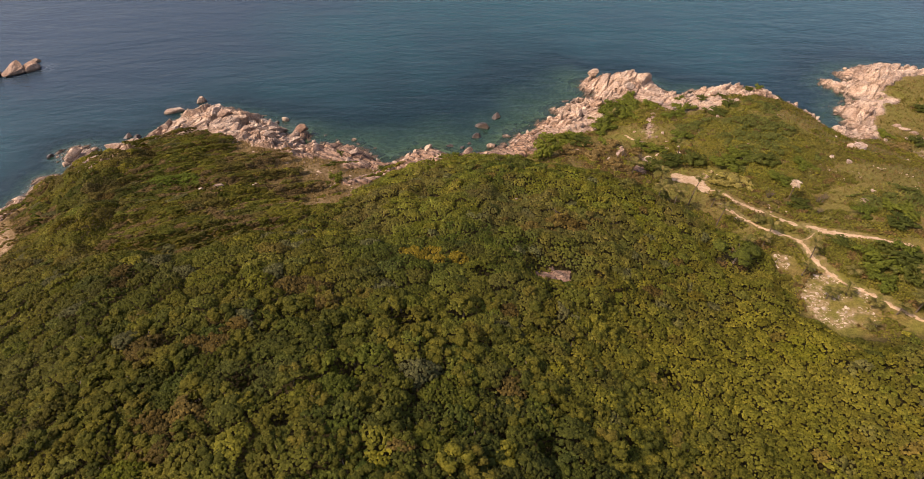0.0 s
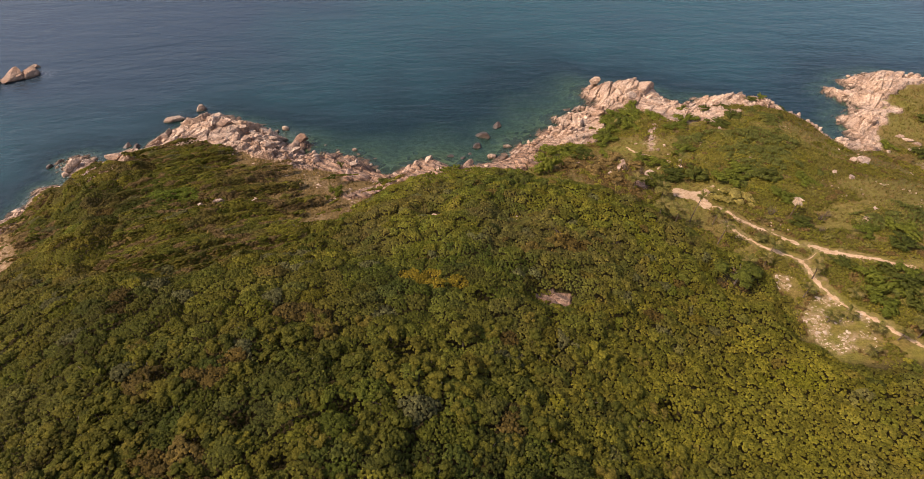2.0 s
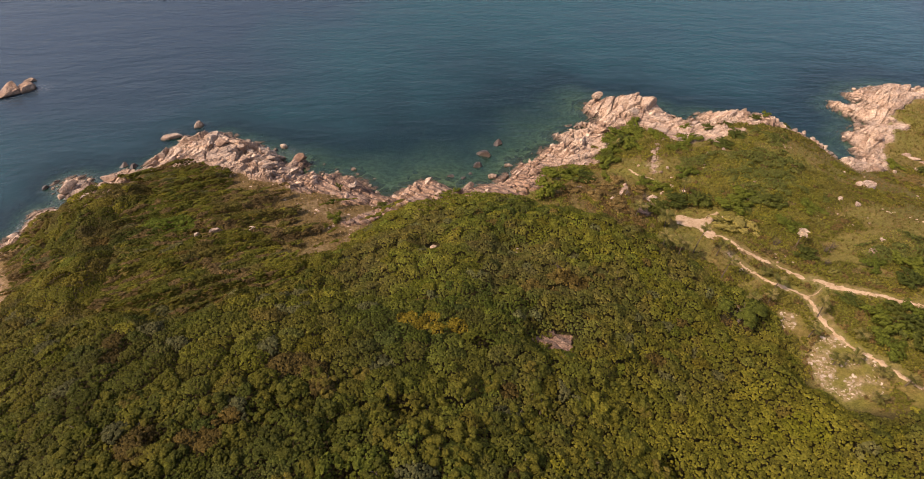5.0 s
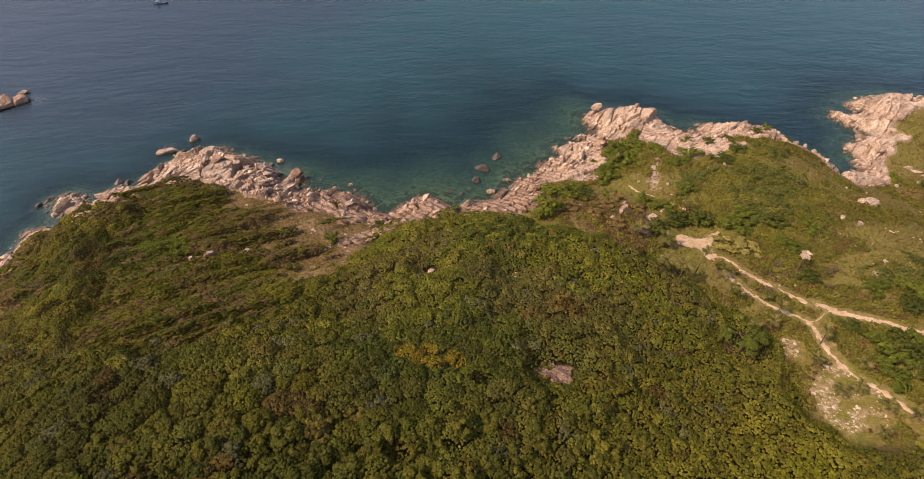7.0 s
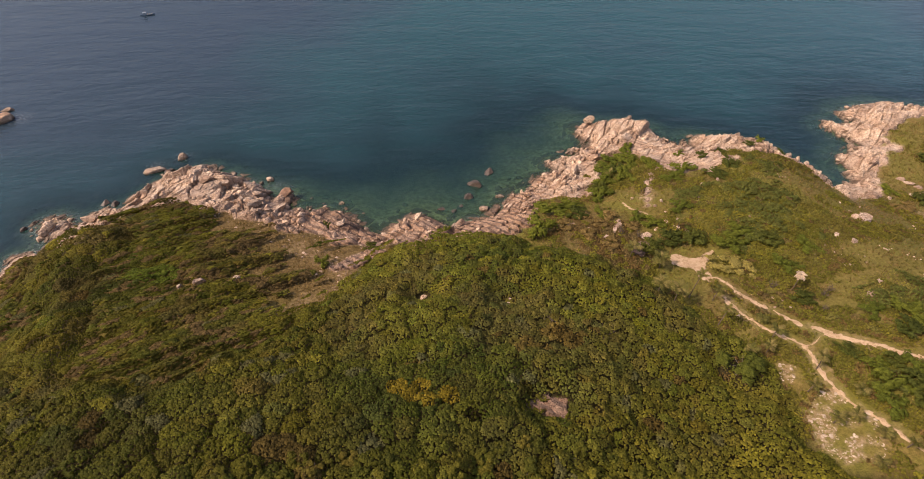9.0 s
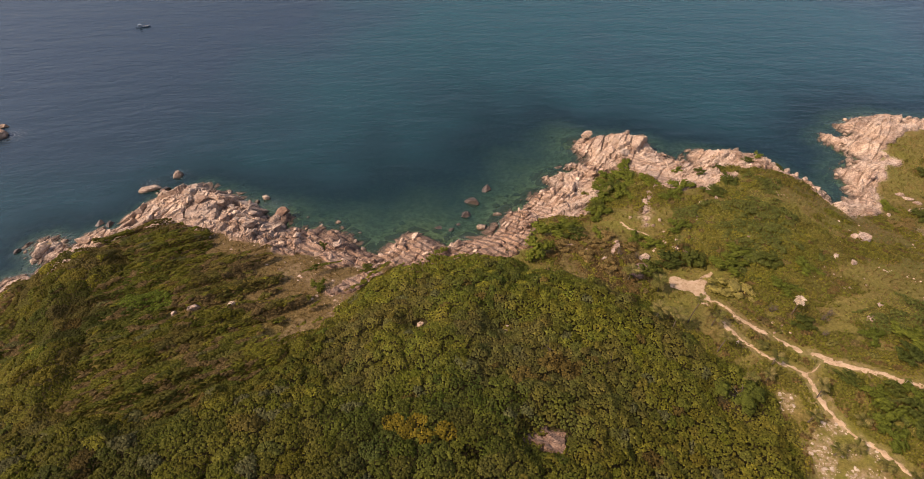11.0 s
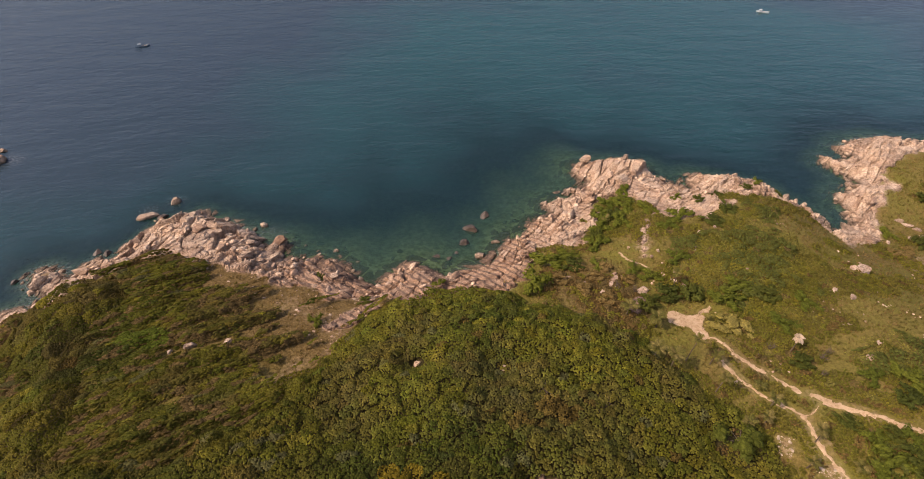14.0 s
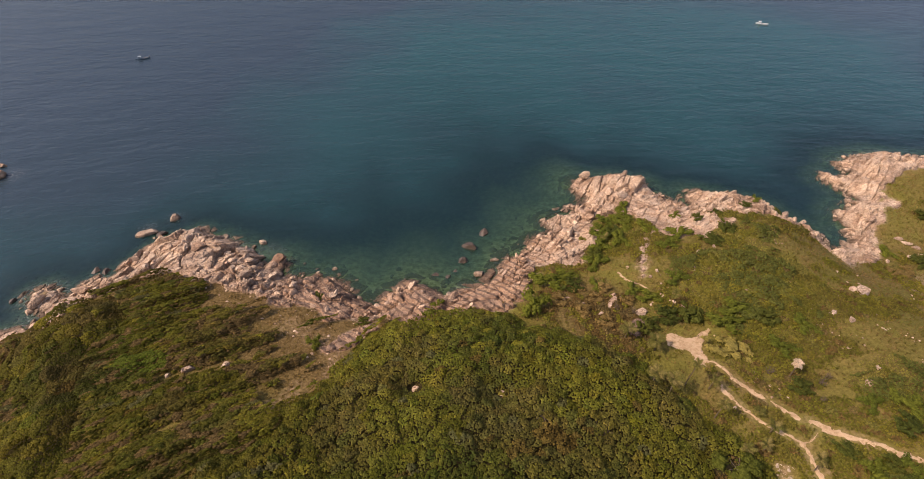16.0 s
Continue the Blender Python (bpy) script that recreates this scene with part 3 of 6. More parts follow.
DECK_WOOD = make_plain("deck_wood", (0.20, 0.14, 0.09), (0.36, 0.28, 0.2), 4, 0.7)


# ---- building helpers ----
def mesh_of(name, verts, faces, mat, attrs=(), colour=None, smooth=False):
    """A mesh out of arrays; faces all have the same number of corners."""
    verts, faces = np.asarray(verts, np.float32), np.asarray(faces, np.int32)
    me = bpy.data.meshes.new(name)
    n, k = faces.shape
    me.vertices.add(len(verts)), me.loops.add(n * k), me.polygons.add(n)
    me.vertices.foreach_set("co", verts.ravel())
    me.loops.foreach_set("vertex_index", faces.ravel())
    me.polygons.foreach_set("loop_start", np.arange(0, n * k, k, dtype=np.int32))
    me.polygons.foreach_set("use_smooth", np.full(n, smooth))
    me.update(calc_edges=True)
    for key, values in attrs:
        me.attributes.new(key, "FLOAT", "POINT").data.foreach_set("value", np.asarray(values, np.float32).ravel())
    if colour is not None:
        rgba = np.ones((len(verts), 4), np.float32)
        rgba[:, :3] = colour
        me.attributes.new("leaf", "FLOAT_COLOR", "POINT").data.foreach_set("color", rgba.ravel())
    me.materials.append(mat)
    return me


def part(name, bm, mat, parent, label=""):
    me = bpy.data.meshes.new(name)
    bm.to_mesh(me)
    bm.free()
    me.materials.append(mat)
    ob = new(name, me)
    ob.parent = parent
    return tagged(ob, label)


def piece(name, me, parent, m=None, label=""):
    ob = new(name, me)
    ob.parent = parent
    if m is not None:
        ob.matrix_basis = m
    return tagged(ob, label)


def sheet(xs, ys):
    gx, gy = np.meshgrid(xs, ys)
    w = len(xs)
    i = np.arange(len(ys) - 1)[:, None] * w + np.arange(w - 1)[None]
    faces = np.stack([i, i + 1, i + w + 1, i + w], 2).reshape(-1, 4)
    return gx.ravel(), gy.ravel(), faces


def spread_out(start, stop, first, grow):
    """Ever wider steps from start to stop."""
    out, step, v = [], first, start
    while abs(v - start) < abs(stop - start):
        v += math.copysign(step, stop - start)
        out.append(v)
        step *= grow
    return out


# ---- the land and the sea ----
xs = np.array(spread_out(-112, -2500, 2, 1.25)[::-1] + list(np.arange(-112, 233, 1.0)) + spread_out(233, 2500, 2, 1.25))
ys = np.array(spread_out(10, -2400, 1.5, 1.2)[::-1] + list(np.arange(10, 205, 1.0)) + spread_out(205, 2500, 2, 1.25))
gx, gy, faces = sheet(xs, ys)
gd = inland(gx, gy)
g_rock = rockiness(gx, gy, gd)
gz = relief(gx, gy, gd, g_rock)
g_wood = np.maximum(ramp(within(gx, gy, FOREST), -1.5, 2), 0.8 * ramp(within(gx, gy, WEST_WOOD), -1.5, 2))
paths = np.minimum(np.minimum(segments(gx, gy, PATH_UPPER + PATH_MIDDLE + PATH_SIDE), segments(gx, gy, PATH_LOWER)), segments(gx, gy, PATH_LINK) + 0.6)
rubble_in = np.maximum(within(gx, gy, RUBBLE), within(gx, gy, RUBBLE_UPPER))
patchy = fbm(gx, gy, 5, 61)
g_bare = np.clip(ramp(rubble_in + 3 * (patchy - 0.5), -0.8, 0.8) * 0.75 * ramp(fbm(gx, gy, 2.2, 63), 0.43, 0.54)
                 + 0.4 * ramp(paths + 5 * (patchy - 0.5), 1.8, 0.4)
                 + 0.42 * ramp(segments(gx, gy, BALD) + 8 * (patchy - 0.5), 2.6, 0.3)
                 + 0.45 * ramp(segments(gx, gy, [(-24, 128), (-13, 122), (-10, 113)]) + 9 * (patchy - 0.5), 4.0, 0.5)
                 + 0.9 * ramp(within(gx, gy, BARE_WEST) + 4 * (patchy - 0.5), 0, 2)
                 + 0.9 * ramp(segments(gx, gy, [(84, 149), (79.5, 140), (76.5, 134)]) + 3 * (patchy - 0.5), 2.4, 1.0)
                 + 0.8 * ramp(within(gx, gy, [(150, 118), (162, 112), (185, 112), (185, 124), (165, 128)]) + 5 * (patchy - 0.5), 0, 2), 0, 1)
slope_side = ramp(gx + 0.5 * (gy - 110), 118, 150)
g_dry = np.clip(1.0 * ramp(fbm(gx, gy, 14, 71), 0.15, 0.4) * ramp(gd, 60, 30) * ramp(gx, 40, -10)
                + 0.28 * ramp(fbm(gx, gy, 18, 73), 0.45, 0.65) * ramp(gx, 60, 75) + 0.12 * slope_side * (gy < 140) + 0.8 * ramp(np.hypot((gx - 56) / 14, (gy - 120) / 16), 1.1, 0.6), 0, 1) * (1 - g_wood)
land_mesh = mesh_of("ground", np.stack([gx, gy, gz], 1), faces, EARTH,
                    [("rocky", g_rock), ("wood", g_wood), ("bare", g_bare), ("dry", g_dry)], smooth=True)
tagged(new("ground", land_mesh), "hilly headland ground of dry grass, soil and split pink rock", "ground", kind="structure")

xs = np.array(spread_out(-160, -4800, 3, 1.3)[::-1] + list(np.arange(-160, 240, 2.0)) + spread_out(240, 4800, 3, 1.3))
ys = np.array(spread_out(60, -4800, 4, 1.4)[::-1] + list(np.arange(60, 240, 2.0)) + spread_out(240, 4800, 3, 1.3))
wx, wy, faces = sheet(xs, ys)
wd = -inland(wx, wy)
reef = 6 * (fbm(wx, wy, 14, 81) - 0.5)
fall = np.interp(wx, [-60, -30, 0, 45, 60, 75, 90], [1.0, 0.5, 0.17, 0.17, 0.24, 0.28, 0.5])
w_depth = np.where(wd > 0, np.clip(6.5 * (1 - np.exp(-wd * fall / 6.5)) + 3.5 * (1 - np.exp(-wd / 110)) + reef * ramp(wd, 1, 12) * ramp(wd, 90, 20) * 0.3, 0.05, 10), 0.05)
w_surf = ramp(wd, 3.0, 0.5) * ramp(wd, -3, 0) * ramp(fbm(wx, wy, 14, 91) + 0.1 * ramp(wx, -40, -60), 0.54, 0.68)
for a, e, wide in ((-67, 188, 4), (-75, 184, 4), (-34, 168, 4), (-101, 156, 5), (-93, 158, 4), (-98, 147, 4), (-132, 221, 6), (-141, 214, 6), (-31, 166, 3)):
    w_surf = np.maximum(w_surf, 0.55 * np.exp(-((wx - a) ** 2 + (wy - e) ** 2) / (2 * (0.42 * wide) ** 2)))
# teal bay against greyer deep water, plus painted sky glare further out
w_deep_glare = ramp(np.hypot((wx - 150) / 230, (wy - 270) / 170), 0.4, 1.4) * ramp(wy, 130, 290)
sea_mesh = mesh_of("sea", np.stack([wx, wy, 0 * wx], 1), faces, SEA, [("depth", w_depth), ("surf", w_surf), ("deep_glare", w_deep_glare)], smooth=True)
tagged(new("sea", sea_mesh), "rippled dark blue-green sea, clear and shallow in the cove", "sea", kind="structure")


def strip(line, wide, seed):
    """A trodden path, draped over the ground, with ragged edges."""
    pts = []
    for (ax, ay), (bx, by) in zip(line, line[1:]):
        k = max(2, int(math.hypot(bx - ax, by - ay) / 0.3))
        pts += [(ax + (bx - ax) * s / k, ay + (by - ay) * s / k) for s in range(k)]
    p = np.array(pts + [line[-1]])
    for _ in range(6):
        p[1:-1] = (p[:-2] + 2 * p[1:-1] + p[2:]) / 4
    along = np.gradient(p, axis=0)
    along /= np.linalg.norm(along, axis=1)[:, None]
    side = np.stack([-along[:, 1], along[:, 0]], 1)
    n = len(p)
    s = np.arange(n) * 0.3
    left = wide * (0.55 * vnoise(s / 2.6, s * 0, seed) + 0.95 * vnoise(s / 0.7, s * 0, seed + 1)) * np.minimum(1, (n - np.arange(n)) / 4 + 0.2)
    right = wide * (0.55 * vnoise(s / 2.2, s * 0, seed + 3) + 0.95 * vnoise(s / 0.8, s * 0, seed + 4)) * np.minimum(1, (n - np.arange(n)) / 4 + 0.2)
    rows = [p + side * left[:, None], p + side * (left * 0.4)[:, None], p - side * (right * 0.4)[:, None], p - side * right[:, None]]
    v = np.concatenate(rows)
    z = place(v[:, 0], v[:, 1]) + np.repeat([0.0, 0.09, 0.09, 0.0], n)
    i = np.arange(n - 1)
    faces = np.concatenate([np.stack([i + k * n, i + (k + 1) * n, i + (k + 1) * n + 1, i + k * n + 1], 1) for k in range(3)])
    worn = np.concatenate([vnoise(s[:-1] / 0.9, s[:-1] * 0, seed + 7 + k) < (0.62, 0.93, 0.62)[k] for k in range(3)])
    return mesh_of("footpath", np.column_stack([v, z]), faces[worn], SAND, smooth=True)


for line, wide, seed, label in ((PATH_UPPER, 0.68, 3, "trodden pale sand footpath along the grassy slope"),
                                (PATH_MIDDLE, 0.7, 29, "broken stretch of sand footpath in the grass"),
                                (PATH_SIDE, 1.05, 23, "broad pale sand footpath turning down the slope"),
                                (PATH_LOWER, 0.62, 8, "trodden sand footpath past the rubble patch"),
                                (PATH_LINK, 0.3, 12, "short trodden link between two sand footpaths"),
                                (PATH_TOP, 0.45, 17, "narrow sand footpath on the headland knoll")):
    tagged(new("footpath", strip(line, wide, seed)), label, "footpath", kind="structure")

px, py = np.meshgrid(np.arange(69, 85, 0.2), np.arange(95, 111, 0.2))
pad_w = len(px[0])
keep = within(px, py, SAND_PAD) + 1.8 * (fbm(px, py, 2.0, 5) - 0.5) > -0.25
quads = [(j * pad_w + i, j * pad_w + i + 1, (j + 1) * pad_w + i + 1, (j + 1) * pad_w + i)
         for j in range(len(px) - 1) for i in range(pad_w - 1) if keep[j:j + 2, i:i + 2].all()]
pad = mesh_of("sand_clearing", np.stack([px.ravel(), py.ravel(), place(px.ravel(), py.ravel()) + 0.07], 1), quads, SAND, smooth=True)
bmx = bmesh.new()
bmx.from_mesh(pad)
bmesh.ops.delete(bmx, geom=[v for v in bmx.verts if not v.link_faces], context="VERTS")
bmx.to_mesh(pad)
bmx.free()
tagged(new("sand_clearing", pad), "bare pale sand clearing at the end of the footpath", "clearing", kind="structure")


# ---- rocks ----
def boulder_arrays(seed, detail, cuts):
    """A faceted stone about 1 m in half-width: a ball cut by planes, then roughened."""
    bm = bmesh.new()
    bmesh.ops.create_icosphere(bm, subdivisions=detail, radius=1.0)
    r = random.Random(seed)
    low, high = (0.45, 0.82) if cuts > 7 else (0.62, 0.84)
    planes = [(Vector((r.gauss(0, 1), r.gauss(0, 1), r.gauss(0, 0.8))).normalized(), r.uniform(low, high)) for _ in range(cuts)]
    boxy = r.choice((3.0, 5.0, 9.0)) if cuts > 7 else 2.6
    for v in bm.verts:
        v.co /= sum(abs(c) ** boxy for c in v.co) ** (1 / boxy)
        v.co *= 0.86
        for n, d in planes:
            over = v.co.dot(n) - d
            if over > 0:
                v.co -= n * over
        v.co *= 1 + 0.07 * noise.noise(v.co * 2.1 + Vector((seed * 3.7, 0, 0))) + 0.05 * noise.noise(v.co * 5 + Vector((0, seed, 0)))
    bm.verts.ensure_lookup_table()
    v, f = np.array([v.co[:] for v in bm.verts]), np.array([[w.index for w in face.verts] for face in bm.faces])
    bm.free()
    return v, f


def connected(quads, key):
    """A number for each run of quads that touch and have the same key."""
    key = np.unique(key, return_inverse=True)[1].reshape(-1)
    spots = np.unique(quads * (key.max() + 1) + key[:, None], return_inverse=True)[1].reshape(-1, 4)
    mark = np.arange(spots.max() + 1)
    while True:
        step = mark.copy()
        np.minimum.at(step, spots.ravel(), np.repeat(mark[spots].min(1), 4))
        step = step[step]
        if (step == mark).all():
            return mark[spots[:, 0]]
        mark = step


# bare rock shelves, headland by headland
for low, high, mat, label in (((-112, 90), (-85, 165), CRAG, "low wave-worn pink rock shelf on the western shore"),
                         ((-85, 125), (-24, 188), CRAG, "steep jointed granite outcrop of the western point"),
                         ((-24, 112), (44, 160), CRAG, "striped pinkish rock ledges round the cove"),
                         ((44, 118), (110, 200), CRAG, "pale split granite crag of the middle headland"),
                         ((110, 130), (151, 182), CRAG, "low pale granite ledge beside the inlet"),
                         ((151, 124), (235, 204), CRAG, "pale pinkish granite crag of the far headland"),
                         ((19, 59), (35, 73), SLAB, "bare grey-pink rock slab in a forest clearing"),
                         ((58, 104), (72, 117), SLAB, "bare grey rock slab among dry brush")):
    sx, sy, faces = sheet(np.arange(low[0], high[0] + 0.01, 0.28), np.arange(low[1], high[1] + 0.01, 0.28))
    sd = inland(sx, sy)
    rocky = rockiness(sx, sy, sd)
    faces = faces[(rocky[faces].max(1) > 0.12) & (sd[faces].max(1) > -7)]
    ids, faces = np.unique(faces, return_inverse=True)
    sx, sy, sd, rocky = sx[ids], sy[ids], sd[ids], rocky[ids]
    part_of = np.arange(len(ids))
    faces = faces.reshape(-1, 4)
    while True:
        least = part_of[faces].min(1)
        spread_to = part_of.copy()
        np.minimum.at(spread_to, faces.ravel(), np.repeat(least, 4))
        spread_to = spread_to[spread_to]
        if (spread_to == part_of).all():
            break
        part_of = spread_to
    jx, jy = sx + 0.16 * (chance(sx, sy, 3) - 0.5), sy + 0.16 * (chance(sx, sy, 4) - 0.5)
    height = shelf_height(sx, sy, sd, rocky)
    if mat is SLAB:
        height = 0.3 * height + 0.7 * (ground(sx, sy, sd) + 0.9 - 0.6 * (1 - ramp(rocky, 0.1, 0.75)))
    at, tone = np.stack([jx, jy, height], 1), block_tone(sx, sy)
    for k in np.unique(part_of):
        own = faces[part_of[faces[:, 0]] == k]
        if len(own) < 40 or at[own, 2].max() < 0.1:
            continue
        keep_ids, own = np.unique(own, return_inverse=True)
        tan = ramp(at[keep_ids, 0], -40, -22) * ramp(at[keep_ids, 0], 62, 42) + 0.5 * (fbm(at[keep_ids, 0], at[keep_ids, 1], 9, 66) > 0.6) * (at[keep_ids, 0] > -40) + (mat is SLAB)
        own = own.reshape(-1, 4)
        v, middle = at[keep_ids], at[keep_ids][own].mean(1)
        base = np.array((v[:, 0].mean(), v[:, 1].mean(), max(0.0, v[:, 2].min())))
        root = tagged(new("rock_outcrop"), label, "rock outcrop", "bare rock outcrops")
        root.matrix_basis = pose(*base)
        block = connected(own, joint_cell(middle[:, 0], middle[:, 1]))
        for _ in range(30):
            names, block, size = np.unique(block, return_inverse=True, return_counts=True)
            small = size[block] < 90
            if not small.any() or len(names) == 1:
                break
            # the slivers go over to a larger neighbour
            best = np.full(len(v), -1)
            np.maximum.at(best, own[~small].ravel(), np.repeat(block[~small], 4))
            take = best[own].max(1)
            block = connected(own, np.where(small & (take >= 0), take, block))
        for e in np.unique(block):
            ids, few = np.unique(own[block == e], return_inverse=True)
            piece("rock_block", mesh_of("rock_block", v[ids] - base, few.reshape(-1, 4), mat, [("brown", np.minimum(tan[ids], 1)), ("tone", tone[keep_ids][ids])]), root)

STONES = [boulder_arrays(k, 3, 16) for k in range(14)]
PEBBLES = [boulder_arrays(40 + k, 2, 9) for k in range(10)]
STONE_MESH = [mesh_of("boulder", v, f, GRANITE) for v, f in STONES]
ROUND_MESH = [mesh_of("boulder", v, f, GRANITE, smooth=True) for v, f in (boulder_arrays(70 + k, 4, 7) for k in range(4))]
RUST_MESH = mesh_of("boulder", *STONES[6], RUST_ROCK)
WET_MESH = [mesh_of("boulder", v, f, WET_ROCK) for v, f in STONES[:5]]


def boulder(x, y, sx, sy, sz, turn, tilt, sink, label, k, group="boulders along the shore"):
    z = max(float(place(x, y)[0]), -0.4)
    ob = new("boulder", RUST_MESH if label.startswith("rust") else WET_MESH[k % 5] if label.split()[0] in ("dark", "brown") else ROUND_MESH[k % 4] if "round" in label else STONE_MESH[k % len(STONE_MESH)])
    ob.matrix_basis = pose(x, y, z + sz * (1 - sink), tilt[0], tilt[1], turn) @ Matrix.Diagonal((sx, sy, sz, 1))
    return tagged(ob, label, "boulder", group)


def stones_in(count, low, high, size, test, seed):
    """Spots for stones in the rocky shore: place, radius and turn."""
    r = np.random.default_rng(seed)
    x, y = r.uniform(low[0], high[0], count), r.uniform(low[1], high[1], count)
    d = inland(x, y)
    ok = test(x, y, d)
    x, y, d = x[ok], y[ok], d[ok]
    s = size[0] * (size[1] / size[0]) ** (r.random(len(x)) ** 1.8)
    return x, y, d, s, r


def on_shelf(x, y, d):
    wide = np.interp(x, ROCK_X, ROCK_WIDE)
    return (d < np.maximum(wide * 0.85, 26 * (x < 28))) & (d > -1.5) & (rockiness(x, y, d) > 0.5)


# large boulders, each its own thing
KINDS = [((-106, 138), (-84, 164), 16, (0.8, 2.2), "weathered pink-beige boulder on the wave-washed western shore"),
         ((-84, 150), (-16, 186), 14, (0.9, 2.4), "jointed pink-beige granite boulder heaped on the rocky point"),
         ((-16, 132), (58, 162), 9, (0.7, 2.0), "striped pinkish boulder at the edge of the cove"),
         ((58, 150), (112, 198), 14, (0.9, 3.0), "pale sunlit granite boulder on the middle headland"),
         ((108, 140), (150, 180), 8, (0.8, 2.2), "pale granite boulder on the eastern ledge"),
         ((150, 132), (232, 200), 16, (0.9, 2.8), "pale pinkish boulder on the far eastern headland")]
used = 0
for k, (low, high, count, size, label) in enumerate(KINDS):
    x, y, d, s, r = stones_in(count * 9, low, high, size, lambda x, y, d: on_shelf(x, y, d) & (d > 2), 100 + k)
    order = np.argsort(-s)[:count]
    for i in order:
        used += 1
        boulder(x[i], y[i], s[i] * r.uniform(1.1, 2.0), s[i] * r.uniform(0.5, 0.85), s[i] * r.uniform(0.4, 0.7),
                37 + r.normal(0, 28), (r.normal(0, 12), r.normal(-8, 12)), 0.55, label, used)

# stones standing in the cove, and others that can be told apart
COVE_BOULDERS = [
    (30.5, 160.8, 3.5, 2.3, 1.9, -25, "dark wet boulder standing in the cove"),
    (36.0, 166.7, 2.3, 1.8, 1.6, 10, "dark rounded boulder standing in the cove"),
    (27.3, 154.6, 2.4, 1.9, 1.4, -10, "brown half-sunken boulder in the cove"),
    (31.2, 148.0, 1.8, 1.5, 1.5, 0, "pale smooth rounded boulder at the water's edge"),
    (37.3, 153.6, 2.5, 1.1, 1.1, -8, "pale flat slab of rock at the water's edge"),
    (-36.4, 171.2, 1.9, 1.5, 1.5, 30, "small wave-washed boulder off the rocky point"),
    (-67.2, 187.6, 2.7, 2.0, 2.0, 20, "wave-washed boulder off the tip of the rocky point"),
    (-74.2, 181.0, 4.8, 2.4, 1.5, 15, "low pale boulder off the rocky point"),
    (-69.6, 180.2, 2.4, 1.6, 1.1, 40, "brown low boulder off the rocky point"),
    (-39.2, 169.6, 1.5, 1.1, 1.0, 70, "small wave-washed boulder off the rocky point"),
    (-30.0, 160.4, 3.6, 2.2, 1.7, 35, "rust-brown upright boulder on the rocky point"),
    (-85.6, 164.6, 2.0, 1.4, 1.3, 20, "brown boulder standing off the western shore"),
    (-82.3, 164.2, 2.2, 1.4, 1.2, 60, "dark low boulder off the western shore"),
    (-13.2, 156.2, 1.7, 1.2, 0.8, 20, "half-sunken boulder at the mouth of the cove"),
    (63.8, 176.6, 2.6, 1.2, 0.6, 10, "low wave-washed slab beside the middle headland"),
    (-105.0, 155.0, 1.6, 1.2, 1.1, 60, "dark boulder standing in the sea off the western shore"),
    (-8.0, 146.5, 1.0, 0.8, 0.7, 60, "small boulder in the shallow cove"),
    (-6.5, 150.5, 1.1, 0.9, 0.6, 20, "small half-sunken boulder in the shallow cove"),
    (-22.5, 160.0, 1.0, 0.9, 0.6, 20, "half-sunken boulder off the rocky point"),
    (17.8, 149.8, 1.6, 1.2, 0.6, 20, "dark sunken boulder in the shallow cove"),
    (21.5, 148.2, 1.8, 1.2, 0.6, 50, "dark sunken boulder in the shallow cove"),
    (23.8, 150.2, 1.5, 1.0, 0.6, 0, "dark sunken boulder in the shallow cove")]
SLOPE_BOULDERS = [
    (58.5, 163.0, 1.3, 1.0, 1.0, 20, "pale boulder in a heap on the shore"),
    (57.0, 160.5, 1.2, 0.9, 0.9, 60, "pale boulder in a heap on the shore"),
    (54.5, 162.5, 1.1, 0.9, 0.8, 0, "pale boulder in a heap on the shore"),
    (131.2, 114.0, 3.0, 2.0, 2.3, 20, "large pale weathered boulder on the grassy slope"),
    (128.6, 114.8, 1.5, 1.2, 1.0, 10, "grey boulder on the grassy slope"),
    (115.0, 106.0, 1.3, 0.9, 0.7, 30, "flat grey rock in the grassy slope"),
    (117.6, 102.8, 1.3, 0.9, 0.7, 70, "flat grey rock in the grassy slope"),
    (112.4, 88.0, 1.3, 0.8, 0.6, 0, "pale rock among low shrubs"),
    (107.4, 84.8, 1.6, 1.0, 0.6, 20, "grey rock among low shrubs"),
    (99.0, 118.5, 0.9, 0.7, 0.6, 20, "small pale rock in the grass"),
    (80.0, 121.6, 1.0, 0.8, 0.8, 20, "pale rock beside the narrow footpath"),
    (79.9, 116.2, 1.4, 0.7, 0.6, -60, "long pale rock beside the narrow footpath"),
    (63.7, 123.6, 1.5, 0.9, 0.8, 15, "pale rock among dry brush"),
    (61.2, 120.0, 1.5, 1.0, 0.8, 65, "pale rock among dry brush"),
    (57.5, 117.0, 1.2, 0.7, 0.6, 40, "pale rock among dry brush")]
